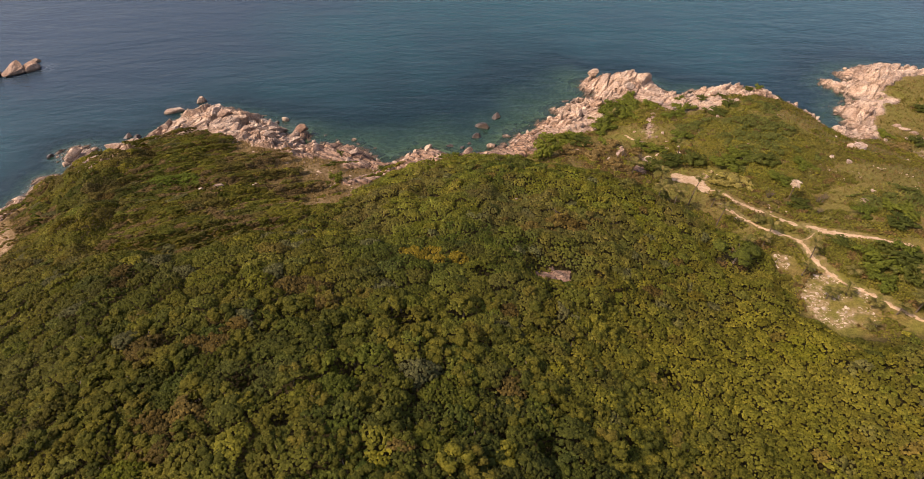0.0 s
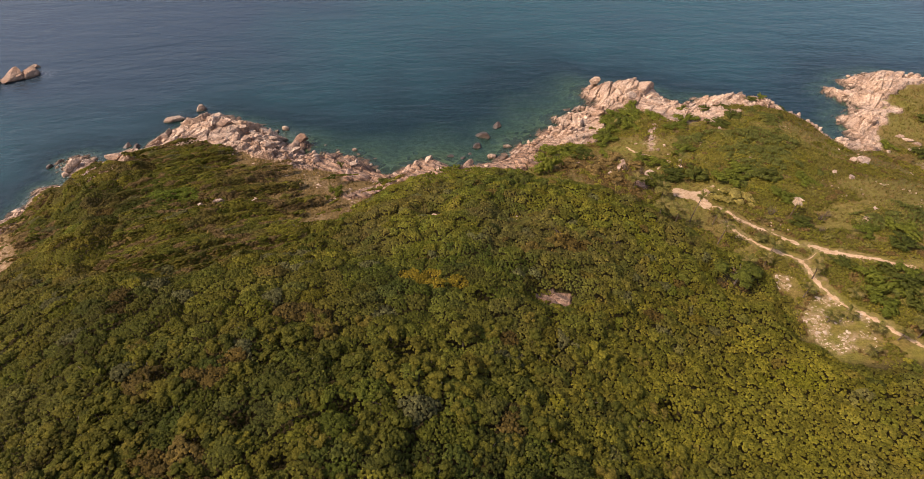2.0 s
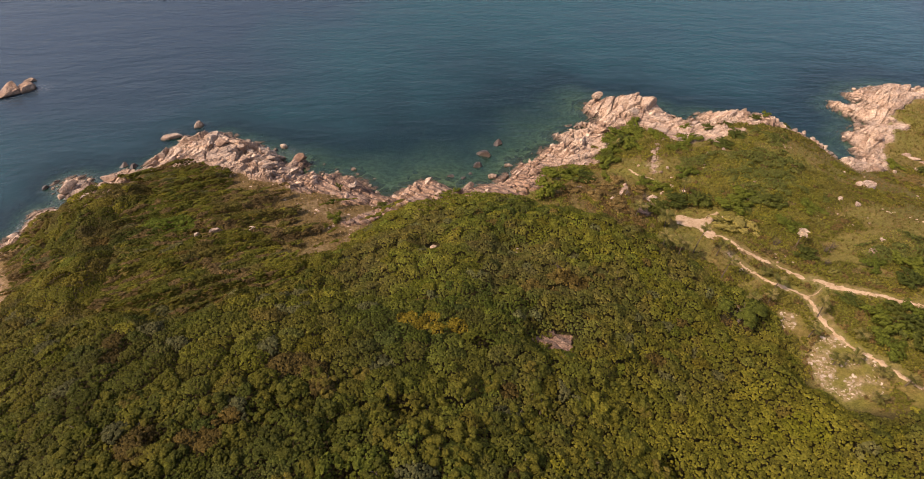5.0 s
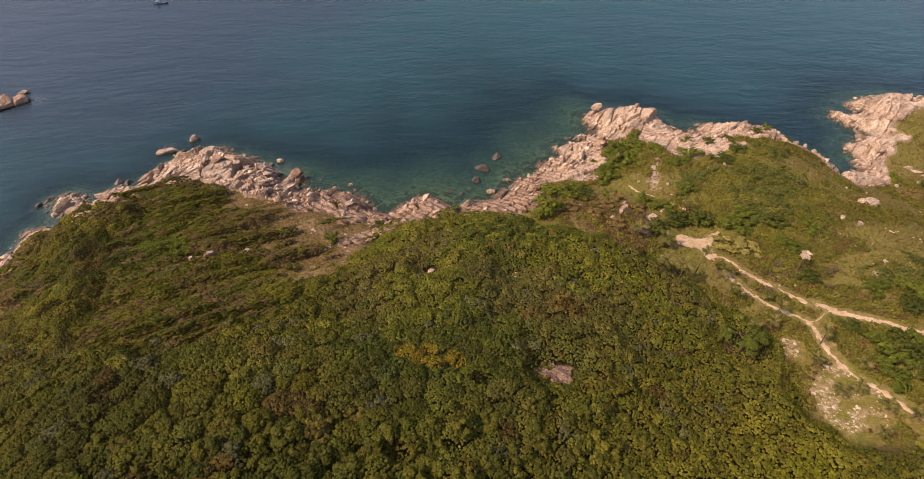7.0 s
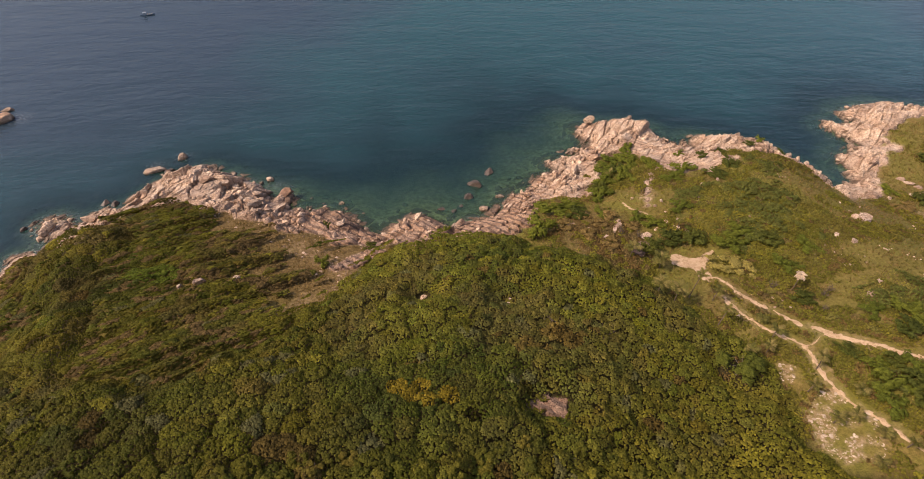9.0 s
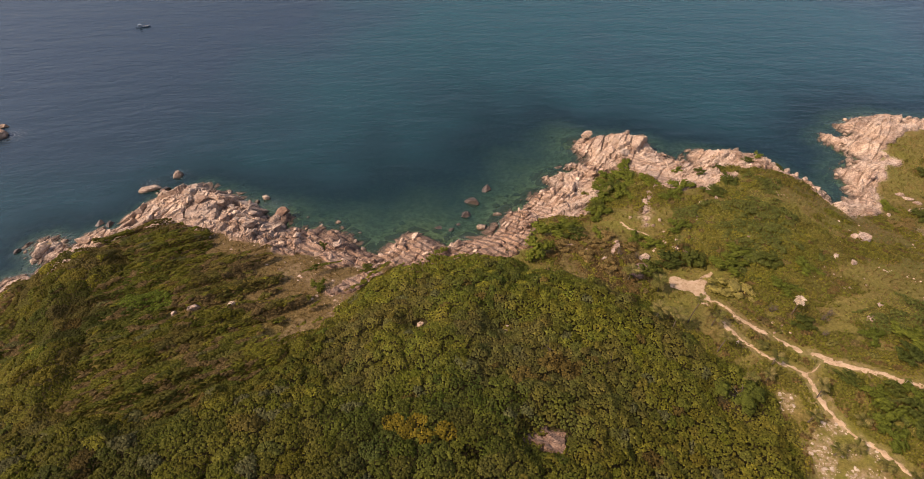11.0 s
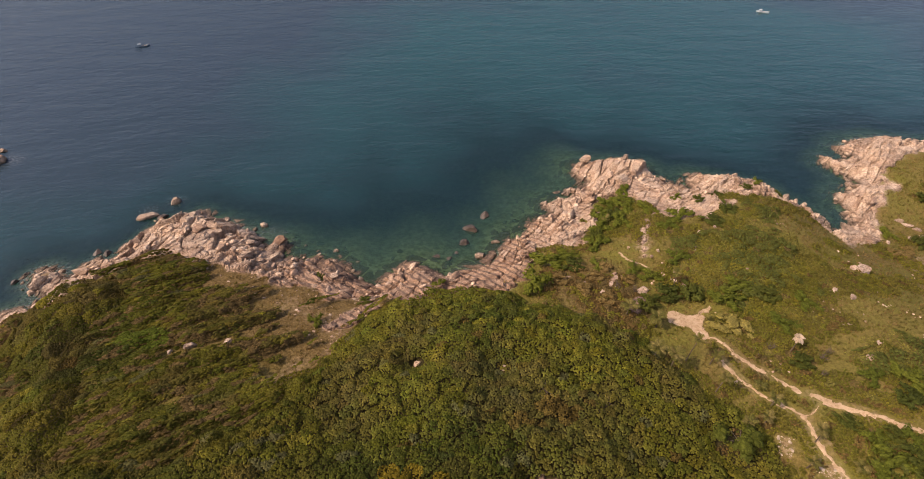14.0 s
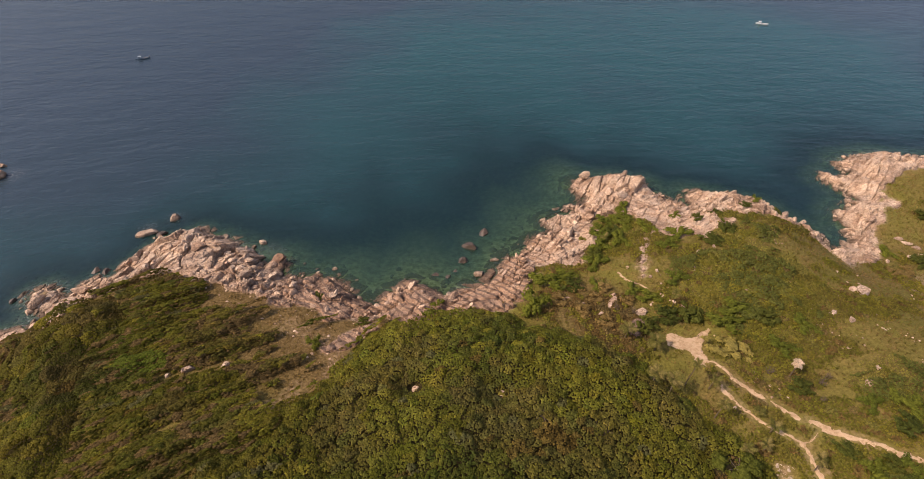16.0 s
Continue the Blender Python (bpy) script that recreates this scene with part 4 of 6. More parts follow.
KNOLL_BOULDERS = [
    (54.0, 121.5, 1.4, 0.6, 0.5, 10, "low pale rock among dry brush"),
    (50.5, 124.5, 1.6, 0.6, 0.5, -15, "low pale rock among dry brush"),
    (76.6, 121.0, 1.5, 0.8, 0.7, -50, "white weathered rock among green bushes"),
    (78.3, 118.4, 1.7, 0.8, 0.7, -50, "white weathered rock among green bushes"),
    (68.4, 116.2, 2.6, 1.7, 0.8, 10, "flat purple-grey rock among dry brush"),
    (62.6, 121.6, 2.0, 1.2, 1.0, 40, "pale grey rock among dry brush"),
    (7.4, 98.6, 1.4, 0.9, 0.45, 25, "flat grey-pink rock in a gap of the wood"),
    (25.8, 93.8, 1.1, 0.8, 0.4, 60, "flat grey-pink rock in a gap of the wood"),
    (76.8, 129.3, 0.9, 0.7, 0.6, 15, "small pale rock on the knoll"),
    (79.7, 131.2, 1.0, 0.7, 0.6, 65, "small pale rock on the knoll"),
    (95.0, 136.5, 1.1, 0.8, 0.6, 35, "small pale rock on the knoll"),
    (100.5, 138.0, 0.9, 0.7, 0.5, 75, "small pale rock on the knoll"),
    (-43.8, 113.0, 1.9, 1.2, 1.1, 20, "pale rock in the windswept scrub"),
    (-36.0, 113.8, 1.3, 1.0, 0.9, 60, "pale rock in the windswept scrub"),
    (-48.0, 111.5, 1.0, 0.8, 0.7, 60, "small pale rock in the windswept scrub"),
    (-141.5, 216.5, 5.4, 4.0, 3.3, 20, "weathered sea boulder with a wet base off the western shore"),
    (-136.5, 220.0, 3.6, 3.0, 2.7, 60, "weathered sea boulder with white wash round it"),
    (-139.0, 227.5, 4.6, 2.0, 1.2, 10, "low wave-washed sea rock")]
SEA_BOULDERS = [
    (173.3, 143.0, 2.2, 1.0, 0.7, -35, "low grey rock breaking through the grass of the far headland"),
    (174.2, 140.6, 2.4, 1.1, 0.8, -30, "low grey rock breaking through the grass of the far headland"),
    (176.0, 138.2, 2.0, 1.2, 0.7, -50, "low grey rock breaking through the grass of the far headland"),
    (175.6, 134.6, 1.8, 1.0, 0.7, -40, "low grey rock breaking through the grass of the far headland"),
    (170.0, 134.5, 1.4, 0.9, 0.6, 10, "small grey rock in the grass of the far headland"),
    (159.7, 132.4, 1.6, 1.0, 0.6, 30, "small grey rock in the grass of the far headland"),
    (-148.5, 214.5, 5.0, 4.0, 3.0, 80, "big pale-topped sea boulder off the western shore")]
for x, y, sx, sy, sz, turn, label in itertools.chain(COVE_BOULDERS, SLOPE_BOULDERS, KNOLL_BOULDERS, SEA_BOULDERS):
    used += 1
    boulder(x, y, sx, sy, sz, turn, (4, -6), 0.75 if sz < 3 else 0.55, label, used, "single boulders")


def scatter(name, shapes, x, y, z, sx, sy, sz, turn, lean, mat, label, category, colours=None):
    """Many small things of a few shapes, joined into one mesh."""
    pick = np.arange(len(x)) % len(shapes)
    verts, faces, tints, base = [], [], [], 0
    c, s = np.cos(turn), np.sin(turn)
    for k, (v, f) in enumerate(shapes):
        i = np.nonzero(pick == k)[0]
        if not len(i):
            continue
        q = v[None] * np.stack([sx[i], sy[i], sz[i]], 1)[:, None]
        q = np.stack([q[..., 0], q[..., 1], q[..., 2] + lean[i, None] * q[..., 0]], 2)
        w = np.stack([q[..., 0] * c[i, None] - q[..., 1] * s[i, None] + x[i, None],
                      q[..., 0] * s[i, None] + q[..., 1] * c[i, None] + y[i, None], q[..., 2] + z[i, None]], 2)
        verts.append(w.reshape(-1, 3))
        faces.append((f[None] + (base + np.arange(len(i)) * len(v))[:, None, None]).reshape(-1, f.shape[1]))
        if colours is not None:
            tints.append(np.repeat(colours[i], len(v), 0))
        base += len(i) * len(v)
    me = mesh_of(name, np.concatenate(verts), np.concatenate(faces), mat, (), np.concatenate(tints) if tints else None)
    return tagged(new(name, me), label, category, kind="stuff")


x, y, d, s, r = stones_in(26000, (-112, 118), (232, 200), (0.25, 1.5), lambda x, y, d: on_shelf(x, y, d) | ((d > -11) & (d < 2) & (x < 70) & (fbm(x, y, 7, 15) > 0.5)), 200)
ok = (x < -24) | (x > 36) | (r.random(len(x)) < 0.35)
x, y, s = x[ok][:1000], y[ok][:1000], s[ok][:1000]
scatter("shore_stones", PEBBLES, x, y, place(x, y), s * r.uniform(0.9, 1.5, len(x)), s * r.uniform(0.6, 1, len(x)), s * r.uniform(0.5, 0.9, len(x)),
        radians(37) + r.normal(0, 0.5, len(x)), r.normal(0, 0.25, len(x)), RUBBLE_STONE, "broken pink-beige stones strewn along the rocky shore", "stones")

r = np.random.default_rng(31)
x, y = r.uniform(72, 88, 1900), r.uniform(44, 75, 1900)
ok = np.maximum(within(x, y, RUBBLE), within(x, y, RUBBLE_UPPER)) + 2 * (fbm(x, y, 3, 19) - 0.5) > 0
x, y = x[ok], y[ok]
ok = fbm(x, y, 2.2, 63) > 0.47
x, y = x[ok][:470], y[ok][:470]
s = r.uniform(0.05, 0.14, len(x)) + 0.3 * r.random(len(x)) ** 9
scatter("rubble", PEBBLES, x, y, place(x, y), s * 1.5, s, s * 0.55, r.uniform(0, 6.28, len(x)), r.normal(0, 0.2, len(x)), PALE_STONE,
        "pale broken rubble on the bare slope below the footpath", "rubble")

r = np.random.default_rng(33)
x, y = r.uniform(-70, 160, 5000), r.uniform(84, 160, 5000)
d = inland(x, y)
ok = (d > 4) & (within(x, y, FOREST) < -1) & (((fbm(x, y, 8, 44) > 0.62) & (x > 62)) | ((within(x, y, SCRUB) < 2) & (x < 4) & (r.random(5000) < 0.4)))
x, y = x[ok][:420], y[ok][:420]
s = r.uniform(0.15, 0.55, len(x)) ** 1.3
scatter("field_stones", PEBBLES, x, y, place(x, y), s * 1.3, s, s * 0.7, r.uniform(0, 6.28, len(x)), r.normal(0, 0.2, len(x)), RUBBLE_STONE,
        "small pale stones scattered in the dry grass", "stones")


# ---- plants ----
def crown_arrays(seed, sprays, leaves, sides=5, spray=0.2, low=-0.25, flat=0.75, lumps=6):
    """A lumpy crown of rounded leaf tufts, about 1 m in half-width, its middle at the origin."""
    r = np.random.default_rng(seed)

    def unit(a):
        return a / np.linalg.norm(a, axis=-1, keepdims=True)
    d = r.normal(size=(lumps, 3))
    d[:, 2] = np.abs(d[:, 2]) * 0.7
    heart, size = unit(d) * r.uniform(0.3, 0.8, (lumps, 1)) * [1, 1, 0.75], r.uniform(0.28, 0.46, lumps)

    def skin(count, out):
        k = r.integers(0, lumps, count)
        n = unit(r.normal(size=(count, 3)) + 0.8 * unit(d)[k] + [0, 0, 0.45])
        n[:, 2] = np.maximum(n[:, 2], low)
        return heart[k] + n * (size[k] * r.uniform(0.8, out, count))[:, None], unit(n)
    # tufts: small domes that lean out of the crown
    at, n = skin(sprays, 1.12)
    a = unit(np.cross(n, r.normal(size=n.shape)))
    b = np.cross(n, a)
    wide = spray * r.uniform(0.6, 1.3, sprays)
    turn = np.linspace(0, 2 * np.pi, sides, endpoint=False)[None] + r.uniform(0, 6, (sprays, 1))
    reach = wide[:, None] * r.uniform(0.75, 1.2, (sprays, sides))
    ring = (at[:, None] + a[:, None] * (np.cos(turn) * reach)[..., None] + b[:, None] * (np.sin(turn) * reach)[..., None]
            - n[:, None] * (wide[:, None] * r.uniform(0.45, 0.95, (sprays, sides)))[..., None])
    tip = at + n * (wide * 0.3)[:, None] + 0.15 * wide[:, None] * r.normal(size=n.shape)
    v = np.concatenate([ring, tip[:, None]], 1)
    i = (np.arange(sprays) * (sides + 1))[:, None]
    k = np.arange(sides)[None]
    f = np.stack([i + k, i + (k + 1) % sides, np.broadcast_to(i + sides, (sprays, sides))], 2).reshape(-1, 3)
    v = v.reshape(-1, 3)
    # single leaves that fray the outline
    at, n = skin(leaves, 1.3)
    loose = at[:, None] + r.normal(0, spray * 0.38, (leaves, 3, 3))
    f = np.concatenate([f, len(v) + np.arange(leaves * 3).reshape(-1, 3)])
    v = np.concatenate([v, loose.reshape(-1, 3)])
    # the dense heart of each lump
    core = np.array([(1, 0, 0), (0, 1, 0), (-1, 0, 0), (0, -1, 0), (0, 0, 1), (0, 0, -1)])
    cf = np.array([(0, 1, 4), (1, 2, 4), (2, 3, 4), (3, 0, 4), (1, 0, 5), (2, 1, 5), (3, 2, 5), (0, 3, 5)])
    for h, rad in zip(heart, size):
        f = np.concatenate([f, cf + len(v)])
        v = np.concatenate([v, h + core * rad * 0.66])
    return v * [1, 1, flat], f


GREENS = np.array([(0.040, 0.050, 0.007), (0.052, 0.062, 0.008), (0.066, 0.073, 0.008), (0.080, 0.083, 0.009), (0.090, 0.093, 0.010), (0.096, 0.094, 0.012)])


def leaf_colours(x, y, r):
    """The colour of each plant: greens in drifts, with olive, russet and yellow ones where they grow; uneven light over
    the wood is put in as well.
    """
    t = np.clip(fbm(x, y, 22, 51) * 1.5 - 0.25 + r.normal(0, 0.09, len(x)), 0, 0.999)
    k = (t * 4.9).astype(int)
    c = (GREENS[k] + (GREENS[k + 1] - GREENS[k]) * (t * 4.9 - k)[:, None]) * r.uniform(0.9, 1.12, (len(x), 1))
    russet = r.random(len(x)) < 0.012
    for a, e, wide in ((-28, 47, 5), (-27, 30, 4), (-37, 44, 4), (33, 79, 4), (-16, 55, 4), (-6, 26, 3), (-48, 66, 4)):
        russet |= (np.hypot(x - a, y - e) < wide) & (r.random(len(x)) < 0.45)
    dull = (0.55 * ramp(fbm(x, y, 9, 57), 0.5, 0.66) * (0.35 + 0.65 * ramp(y, 60, 85)))[:, None]
    c = c * (1 - dull) + np.array((0.082, 0.068, 0.018)) * dull
    c *= np.stack([r.normal(1, 0.05, len(x)), np.ones(len(x)), r.normal(1, 0.1, len(x)).clip(0.6)], 1)
    c[russet] = np.array((0.092, 0.071, 0.014)) * r.uniform(0.7, 1.2, (russet.sum(), 1))
    grey = r.random(len(x)) < 0.03
    c[grey] = (0.080, 0.084, 0.024)
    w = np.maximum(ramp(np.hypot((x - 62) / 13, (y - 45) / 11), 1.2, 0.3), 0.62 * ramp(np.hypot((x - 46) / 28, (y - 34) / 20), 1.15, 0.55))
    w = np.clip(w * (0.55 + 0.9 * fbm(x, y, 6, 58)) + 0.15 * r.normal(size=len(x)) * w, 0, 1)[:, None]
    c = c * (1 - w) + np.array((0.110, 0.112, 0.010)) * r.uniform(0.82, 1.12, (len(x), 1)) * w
    lime = r.random(len(x)) < 0.01
    c[lime] = np.array((0.125, 0.125, 0.012)) * r.uniform(0.85, 1.1, (lime.sum(), 1))
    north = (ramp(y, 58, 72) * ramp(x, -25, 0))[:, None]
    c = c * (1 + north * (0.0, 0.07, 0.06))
    # light over the wood painted into the leaves: brighter eastward, dimmer at the western end
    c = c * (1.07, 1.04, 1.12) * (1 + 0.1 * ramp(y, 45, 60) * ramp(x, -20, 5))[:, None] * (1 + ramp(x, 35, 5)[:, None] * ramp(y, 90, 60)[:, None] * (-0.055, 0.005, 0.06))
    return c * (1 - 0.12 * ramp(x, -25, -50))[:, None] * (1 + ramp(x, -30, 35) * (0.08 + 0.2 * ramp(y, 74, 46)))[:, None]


def jittered(low, high, step, seed):
    r = np.random.default_rng(seed)
    x, y = np.meshgrid(np.arange(low[0], high[0], step), np.arange(low[1], high[1], step))
    x, y = x.ravel() + r.uniform(-0.5, 0.5, x.size) * step, y.ravel() + r.uniform(-0.5, 0.5, x.size) * step
    return x, y, r


def cells(u, v, seed):
    """The distance to the middle of the nearest cell of a loose lattice, and the cell's own random number."""
    i, j = np.floor(u), np.floor(v)
    best, own = np.full(np.shape(u), 9.0), np.zeros(np.shape(u))
    for a in (-1, 0, 1):
        for b in (-1, 0, 1):
            p, q = i + a, j + b
            d = np.hypot(u - p - chance(p, q, seed), v - q - chance(p, q, seed + 5))
            own = np.where(d < best, chance(p, q, seed + 9), own)
            best = np.minimum(best, d)
    return best, own


def dome(d, reach):
    return np.sqrt(np.clip(1 - (d / reach) ** 2, 0, 1))


def by_plant(own, x, y, r):
    """The colours of leaf tufts: one for each plant, a little uneven within it."""
    ids, first, back = np.unique(own, return_index=True, return_inverse=True)
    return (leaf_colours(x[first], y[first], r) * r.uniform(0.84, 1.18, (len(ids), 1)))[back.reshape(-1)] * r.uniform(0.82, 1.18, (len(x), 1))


def tufts(name, x, y, top, size, colours, label, category, r, stretch=None):
    """Leafage: rounded leaf tufts that cover plants whose height above the ground top(x, y) gives."""
    def at(a, b):
        return place(a, b) + top(a, b)
    e = 0.22
    z = at(x, y)
    n = np.stack([at(x - e, y) - at(x + e, y), at(x, y - e) - at(x, y + e), np.full(len(x), 2 * e)], 1)
    n /= np.linalg.norm(n, axis=1)[:, None]
    n += r.normal(0, 0.3, n.shape)
    n[:, 2] = np.maximum(n[:, 2], 0.15)
    n /= np.linalg.norm(n, axis=1)[:, None]
    a = np.cross(n, np.array((0.0, 0.0, 1.0)) + 0.3 * r.normal(size=n.shape))
    a /= np.linalg.norm(a, axis=1)[:, None]
    b = np.cross(n, a)
    wide = size * r.uniform(0.65, 1.35, len(x))
    sides = 5
    turn = np.linspace(0, 2 * np.pi, sides, endpoint=False)[None] + r.uniform(0, 6, (len(x), 1))
    reach = wide[:, None] * r.uniform(0.75, 1.25, (len(x), sides))
    p = np.stack([x, y, z], 1)
    ring = (p[:, None] + a[:, None] * (np.cos(turn) * reach)[..., None] + b[:, None] * (np.sin(turn) * reach)[..., None]
            - n[:, None] * (wide[:, None] * r.uniform(0.55, 1.15, (len(x), sides)))[..., None])
    if stretch is not None:
        along = np.array((math.cos(stretch), math.sin(stretch), 0))
        off = ring - p[:, None]
        ring = ring + 0.8 * (off @ along)[..., None] * along
    tip = p + n * (0.35 * wide)[:, None]
    v = np.concatenate([ring, tip[:, None]], 1).reshape(-1, 3)
    i = (np.arange(len(x)) * (sides + 1))[:, None]
    k = np.arange(sides)[None]
    f = np.stack([i + k, i + (k + 1) % sides, np.broadcast_to(i + sides, (len(x), sides))], 2).reshape(-1, 3)
    me = mesh_of(name, v, f, LEAVES, (), np.repeat(colours, sides + 1, 0), True)
    return tagged(new(name, me), label, category, kind="stuff")


GAPS = [(-15.9, 30, 2.3), (-20.9, 37.4, 2.3), (-25.8, 35.9, 1.5), (-21.8, 50.3, 1.6), (13.8, 26.1, 2.2), (-1.5, 48.5, 2.1), (12.1, 62.8, 2.0), (-49.6, 61, 1.7), (-33.5, 47.7, 2.0), (-9.5, 37.5, 2.0), (37.4, 39.9, 2.0), (-46.7, 69.9, 1.6)]  # dark gaps in the canopy


def wood_at(x, y):
    """Metres inside the wood, negative outside."""
    fray = 14 * (fbm(x, y, 11, 47) - 0.5) * ramp(x, 0, -14) * ramp(y, 40, 65) + 7 * (fbm(x, y, 6, 49) - 0.5) * ramp(x, -6, 6)
    wood = np.maximum(within(x, y, FOREST) + fray, within(x, y, WEST_WOOD) + fray)
    open_rock = np.minimum(segments(x, y, [(25.8, 65.7), (27.6, 65.2)]) + 3 * (fbm(x, y, 2.0, 24) - 0.5) - 2.1, np.minimum(np.hypot(x - 7.4, y - 98.6), np.hypot(x - 25.8, y - 93.8)) - 1.5)
    return np.minimum(np.minimum(wood, open_rock), np.minimum(-within(x, y, BARE_WEST), np.hypot(x - 68, y - 70) - 4.0))


# crowns that stand out by their colour: place, half-width and leaf colour
GOLD, LIME, FRESH, RUSSET = (0.150, 0.122, 0.011), (0.165, 0.162, 0.014), (0.132, 0.135, 0.011), (0.086, 0.065, 0.014)
MARKED = [(0.2, 70.6, 2.2, GOLD), (2.4, 68.3, 2.0, GOLD), (4.2, 69.8, 1.9, GOLD), (5.4, 66.8, 1.7, GOLD), (8.9, 67.4, 2.0, GOLD), (19.0, 38.9, 1.5, LIME),
          (-5.3, 23.6, 1.4, LIME), (62.7, 44.8, 2.6, FRESH), (57.5, 44.3, 1.6, FRESH), (64.7, 43.2, 2.2, FRESH), (39.6, 34.5, 1.6, LIME),
          (-27.1, 45.9, 2.2, RUSSET), (-25.0, 48.7, 2.0, RUSSET), (-29.8, 46.0, 1.9, RUSSET), (-31.0, 33.0, 2.0, RUSSET), (33.5, 81.0, 2.2, RUSSET), (36.0, 79.0, 1.6, RUSSET), (44.0, 60.0, 1.8, RUSSET), (15.0, 52.0, 1.6, RUSSET)]


def broadness(x, y):
    """1 where tall broad crowns stand, inland; 0 in the low close wood."""
    return np.maximum(ramp(x + 0.3 * (y - 40), 46, 10) * ramp(y, 92, 60), ramp(within(x, y, WEST_WOOD), -3, 3))


def crown_cells(x, y):
    """The broad and the small crown that a spot belongs to: distance from its middle and its own number."""
    warp = 0.5 * fbm(x, y, 5, 131)
    return cells(x / 3.5 + warp, y / 3.5 + warp, 301), cells(x / 2.1 + warp, y / 2.1 - warp, 307)


def wood_top(x, y):
    """The height of the forest canopy above the ground."""
    (d1, c1), (d2, c2) = crown_cells(x, y)
    d3, c3 = cells(x / 1.05, y / 1.05, 311)
    broad = np.maximum(broadness(x, y), 0.85 * ramp(fbm(x, y, 12, 141), 0.42, 0.6) * ramp(x, 80, 40))
    top = (1.5 + 1.3 * fbm(x, y, 13, 89) + broad * (0.4 + (1.0 + 1.35 * c1) * dome(d1, 0.88)) + (1 - broad) * (0.4 + 0.95 * c2) * dome(d2, 0.92)
           + (0.14 + 0.2 * c3 + 0.12 * broad) * dome(d3, 0.85))
    for a, b, wide in GAPS:
        top = top - 2.3 * ramp(np.hypot(x - a, y - b) + 3.2 * (fbm(x, y, 2.5, 139) - 0.5), wide, 0.3 * wide)
    return top * (0.22 + 0.78 * ramp(wood_at(x, y), -1, 6 + 4 * ramp(x, -54, -62)))


x, y, r = jittered((-100, 12), (110, 152), 0.36, 300)
ok = (np.abs(x - 8) < 58 + 0.9 * (y - 13)) & (wood_at(x, y) > 0.2)
x, y = x[ok], y[ok]
d = inland(x, y)
ok = (d > 6) & (rockiness(x, y, d) < 0.5)
x, y = x[ok], y[ok]
(_, own), (_, small_own) = crown_cells(x, y)
# slightly darker across the middle of the wood
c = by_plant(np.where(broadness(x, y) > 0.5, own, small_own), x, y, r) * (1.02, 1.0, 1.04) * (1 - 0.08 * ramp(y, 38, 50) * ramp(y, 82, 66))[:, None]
for a, e, wide, leaf in MARKED:
    ok = np.hypot(x - a, y - e) < wide * (0.75 + 0.5 * fbm(x, y, 1.5, 133))
    c[ok] = np.array(leaf) * r.uniform(0.85, 1.15, (ok.sum(), 1))
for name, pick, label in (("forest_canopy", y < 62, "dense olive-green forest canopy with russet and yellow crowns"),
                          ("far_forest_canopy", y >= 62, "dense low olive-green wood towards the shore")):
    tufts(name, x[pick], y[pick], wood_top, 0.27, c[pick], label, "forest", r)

# the wood goes on behind the flight
x, y, r = jittered((-128, -34), (135, 152), 0.85, 304)
ok = (y < 13.5) | (np.abs(x - 8) > 57.5 + 0.9 * (y - 13))
x, y = x[ok], y[ok]
ok = (wood_at(x, y) > 0.3) & (inland(x, y) > 7)
x, y = x[ok], y[ok]
(_, own), _ = crown_cells(x, y)
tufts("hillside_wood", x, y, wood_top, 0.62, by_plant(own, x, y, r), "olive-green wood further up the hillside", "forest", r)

# single trees that stand a little above the rest
x, y, r = jittered((-46, 15), (36, 58), 3.4, 306)
ok = (wood_at(x, y) > 2) & (np.min([np.hypot(x - a, y - b) - 1.2 * wide for a, b, wide in GAPS], 0) > 0) & (np.min([np.hypot(x - a, y - b) - wide for a, b, wide, _ in MARKED], 0) > 0)
order = np.argsort(r.random(ok.sum()))[:230]
x, y = x[ok][order], y[ok][order]
R = r.uniform(1.3, 2.3, len(x))
H = R * r.uniform(0.75, 0.95, len(x))
z = place(x, y) + wood_top(x, y) - 1.15 * H


def limb(bm, a, b, ra, rb, sides=6):
    a, b = Vector(a), Vector(b)
    q = (b - a).to_track_quat("Z", "Y")
    rings = []
    for p, rad in ((a, ra), (a.lerp(b, 0.5) + Vector((0.04, -0.03, 0)), (ra + rb) / 2), (b, rb)):
        rings.append([bm.verts.new(p + q @ Vector((rad * math.cos(6.2832 * k / sides), rad * math.sin(6.2832 * k / sides), 0))) for k in range(sides)])
    for lo, hi in zip(rings, rings[1:]):
        for k in range(sides):
            bm.faces.new((lo[k], lo[(k + 1) % sides], hi[(k + 1) % sides], hi[k]))
    bm.faces.new(rings[-1])


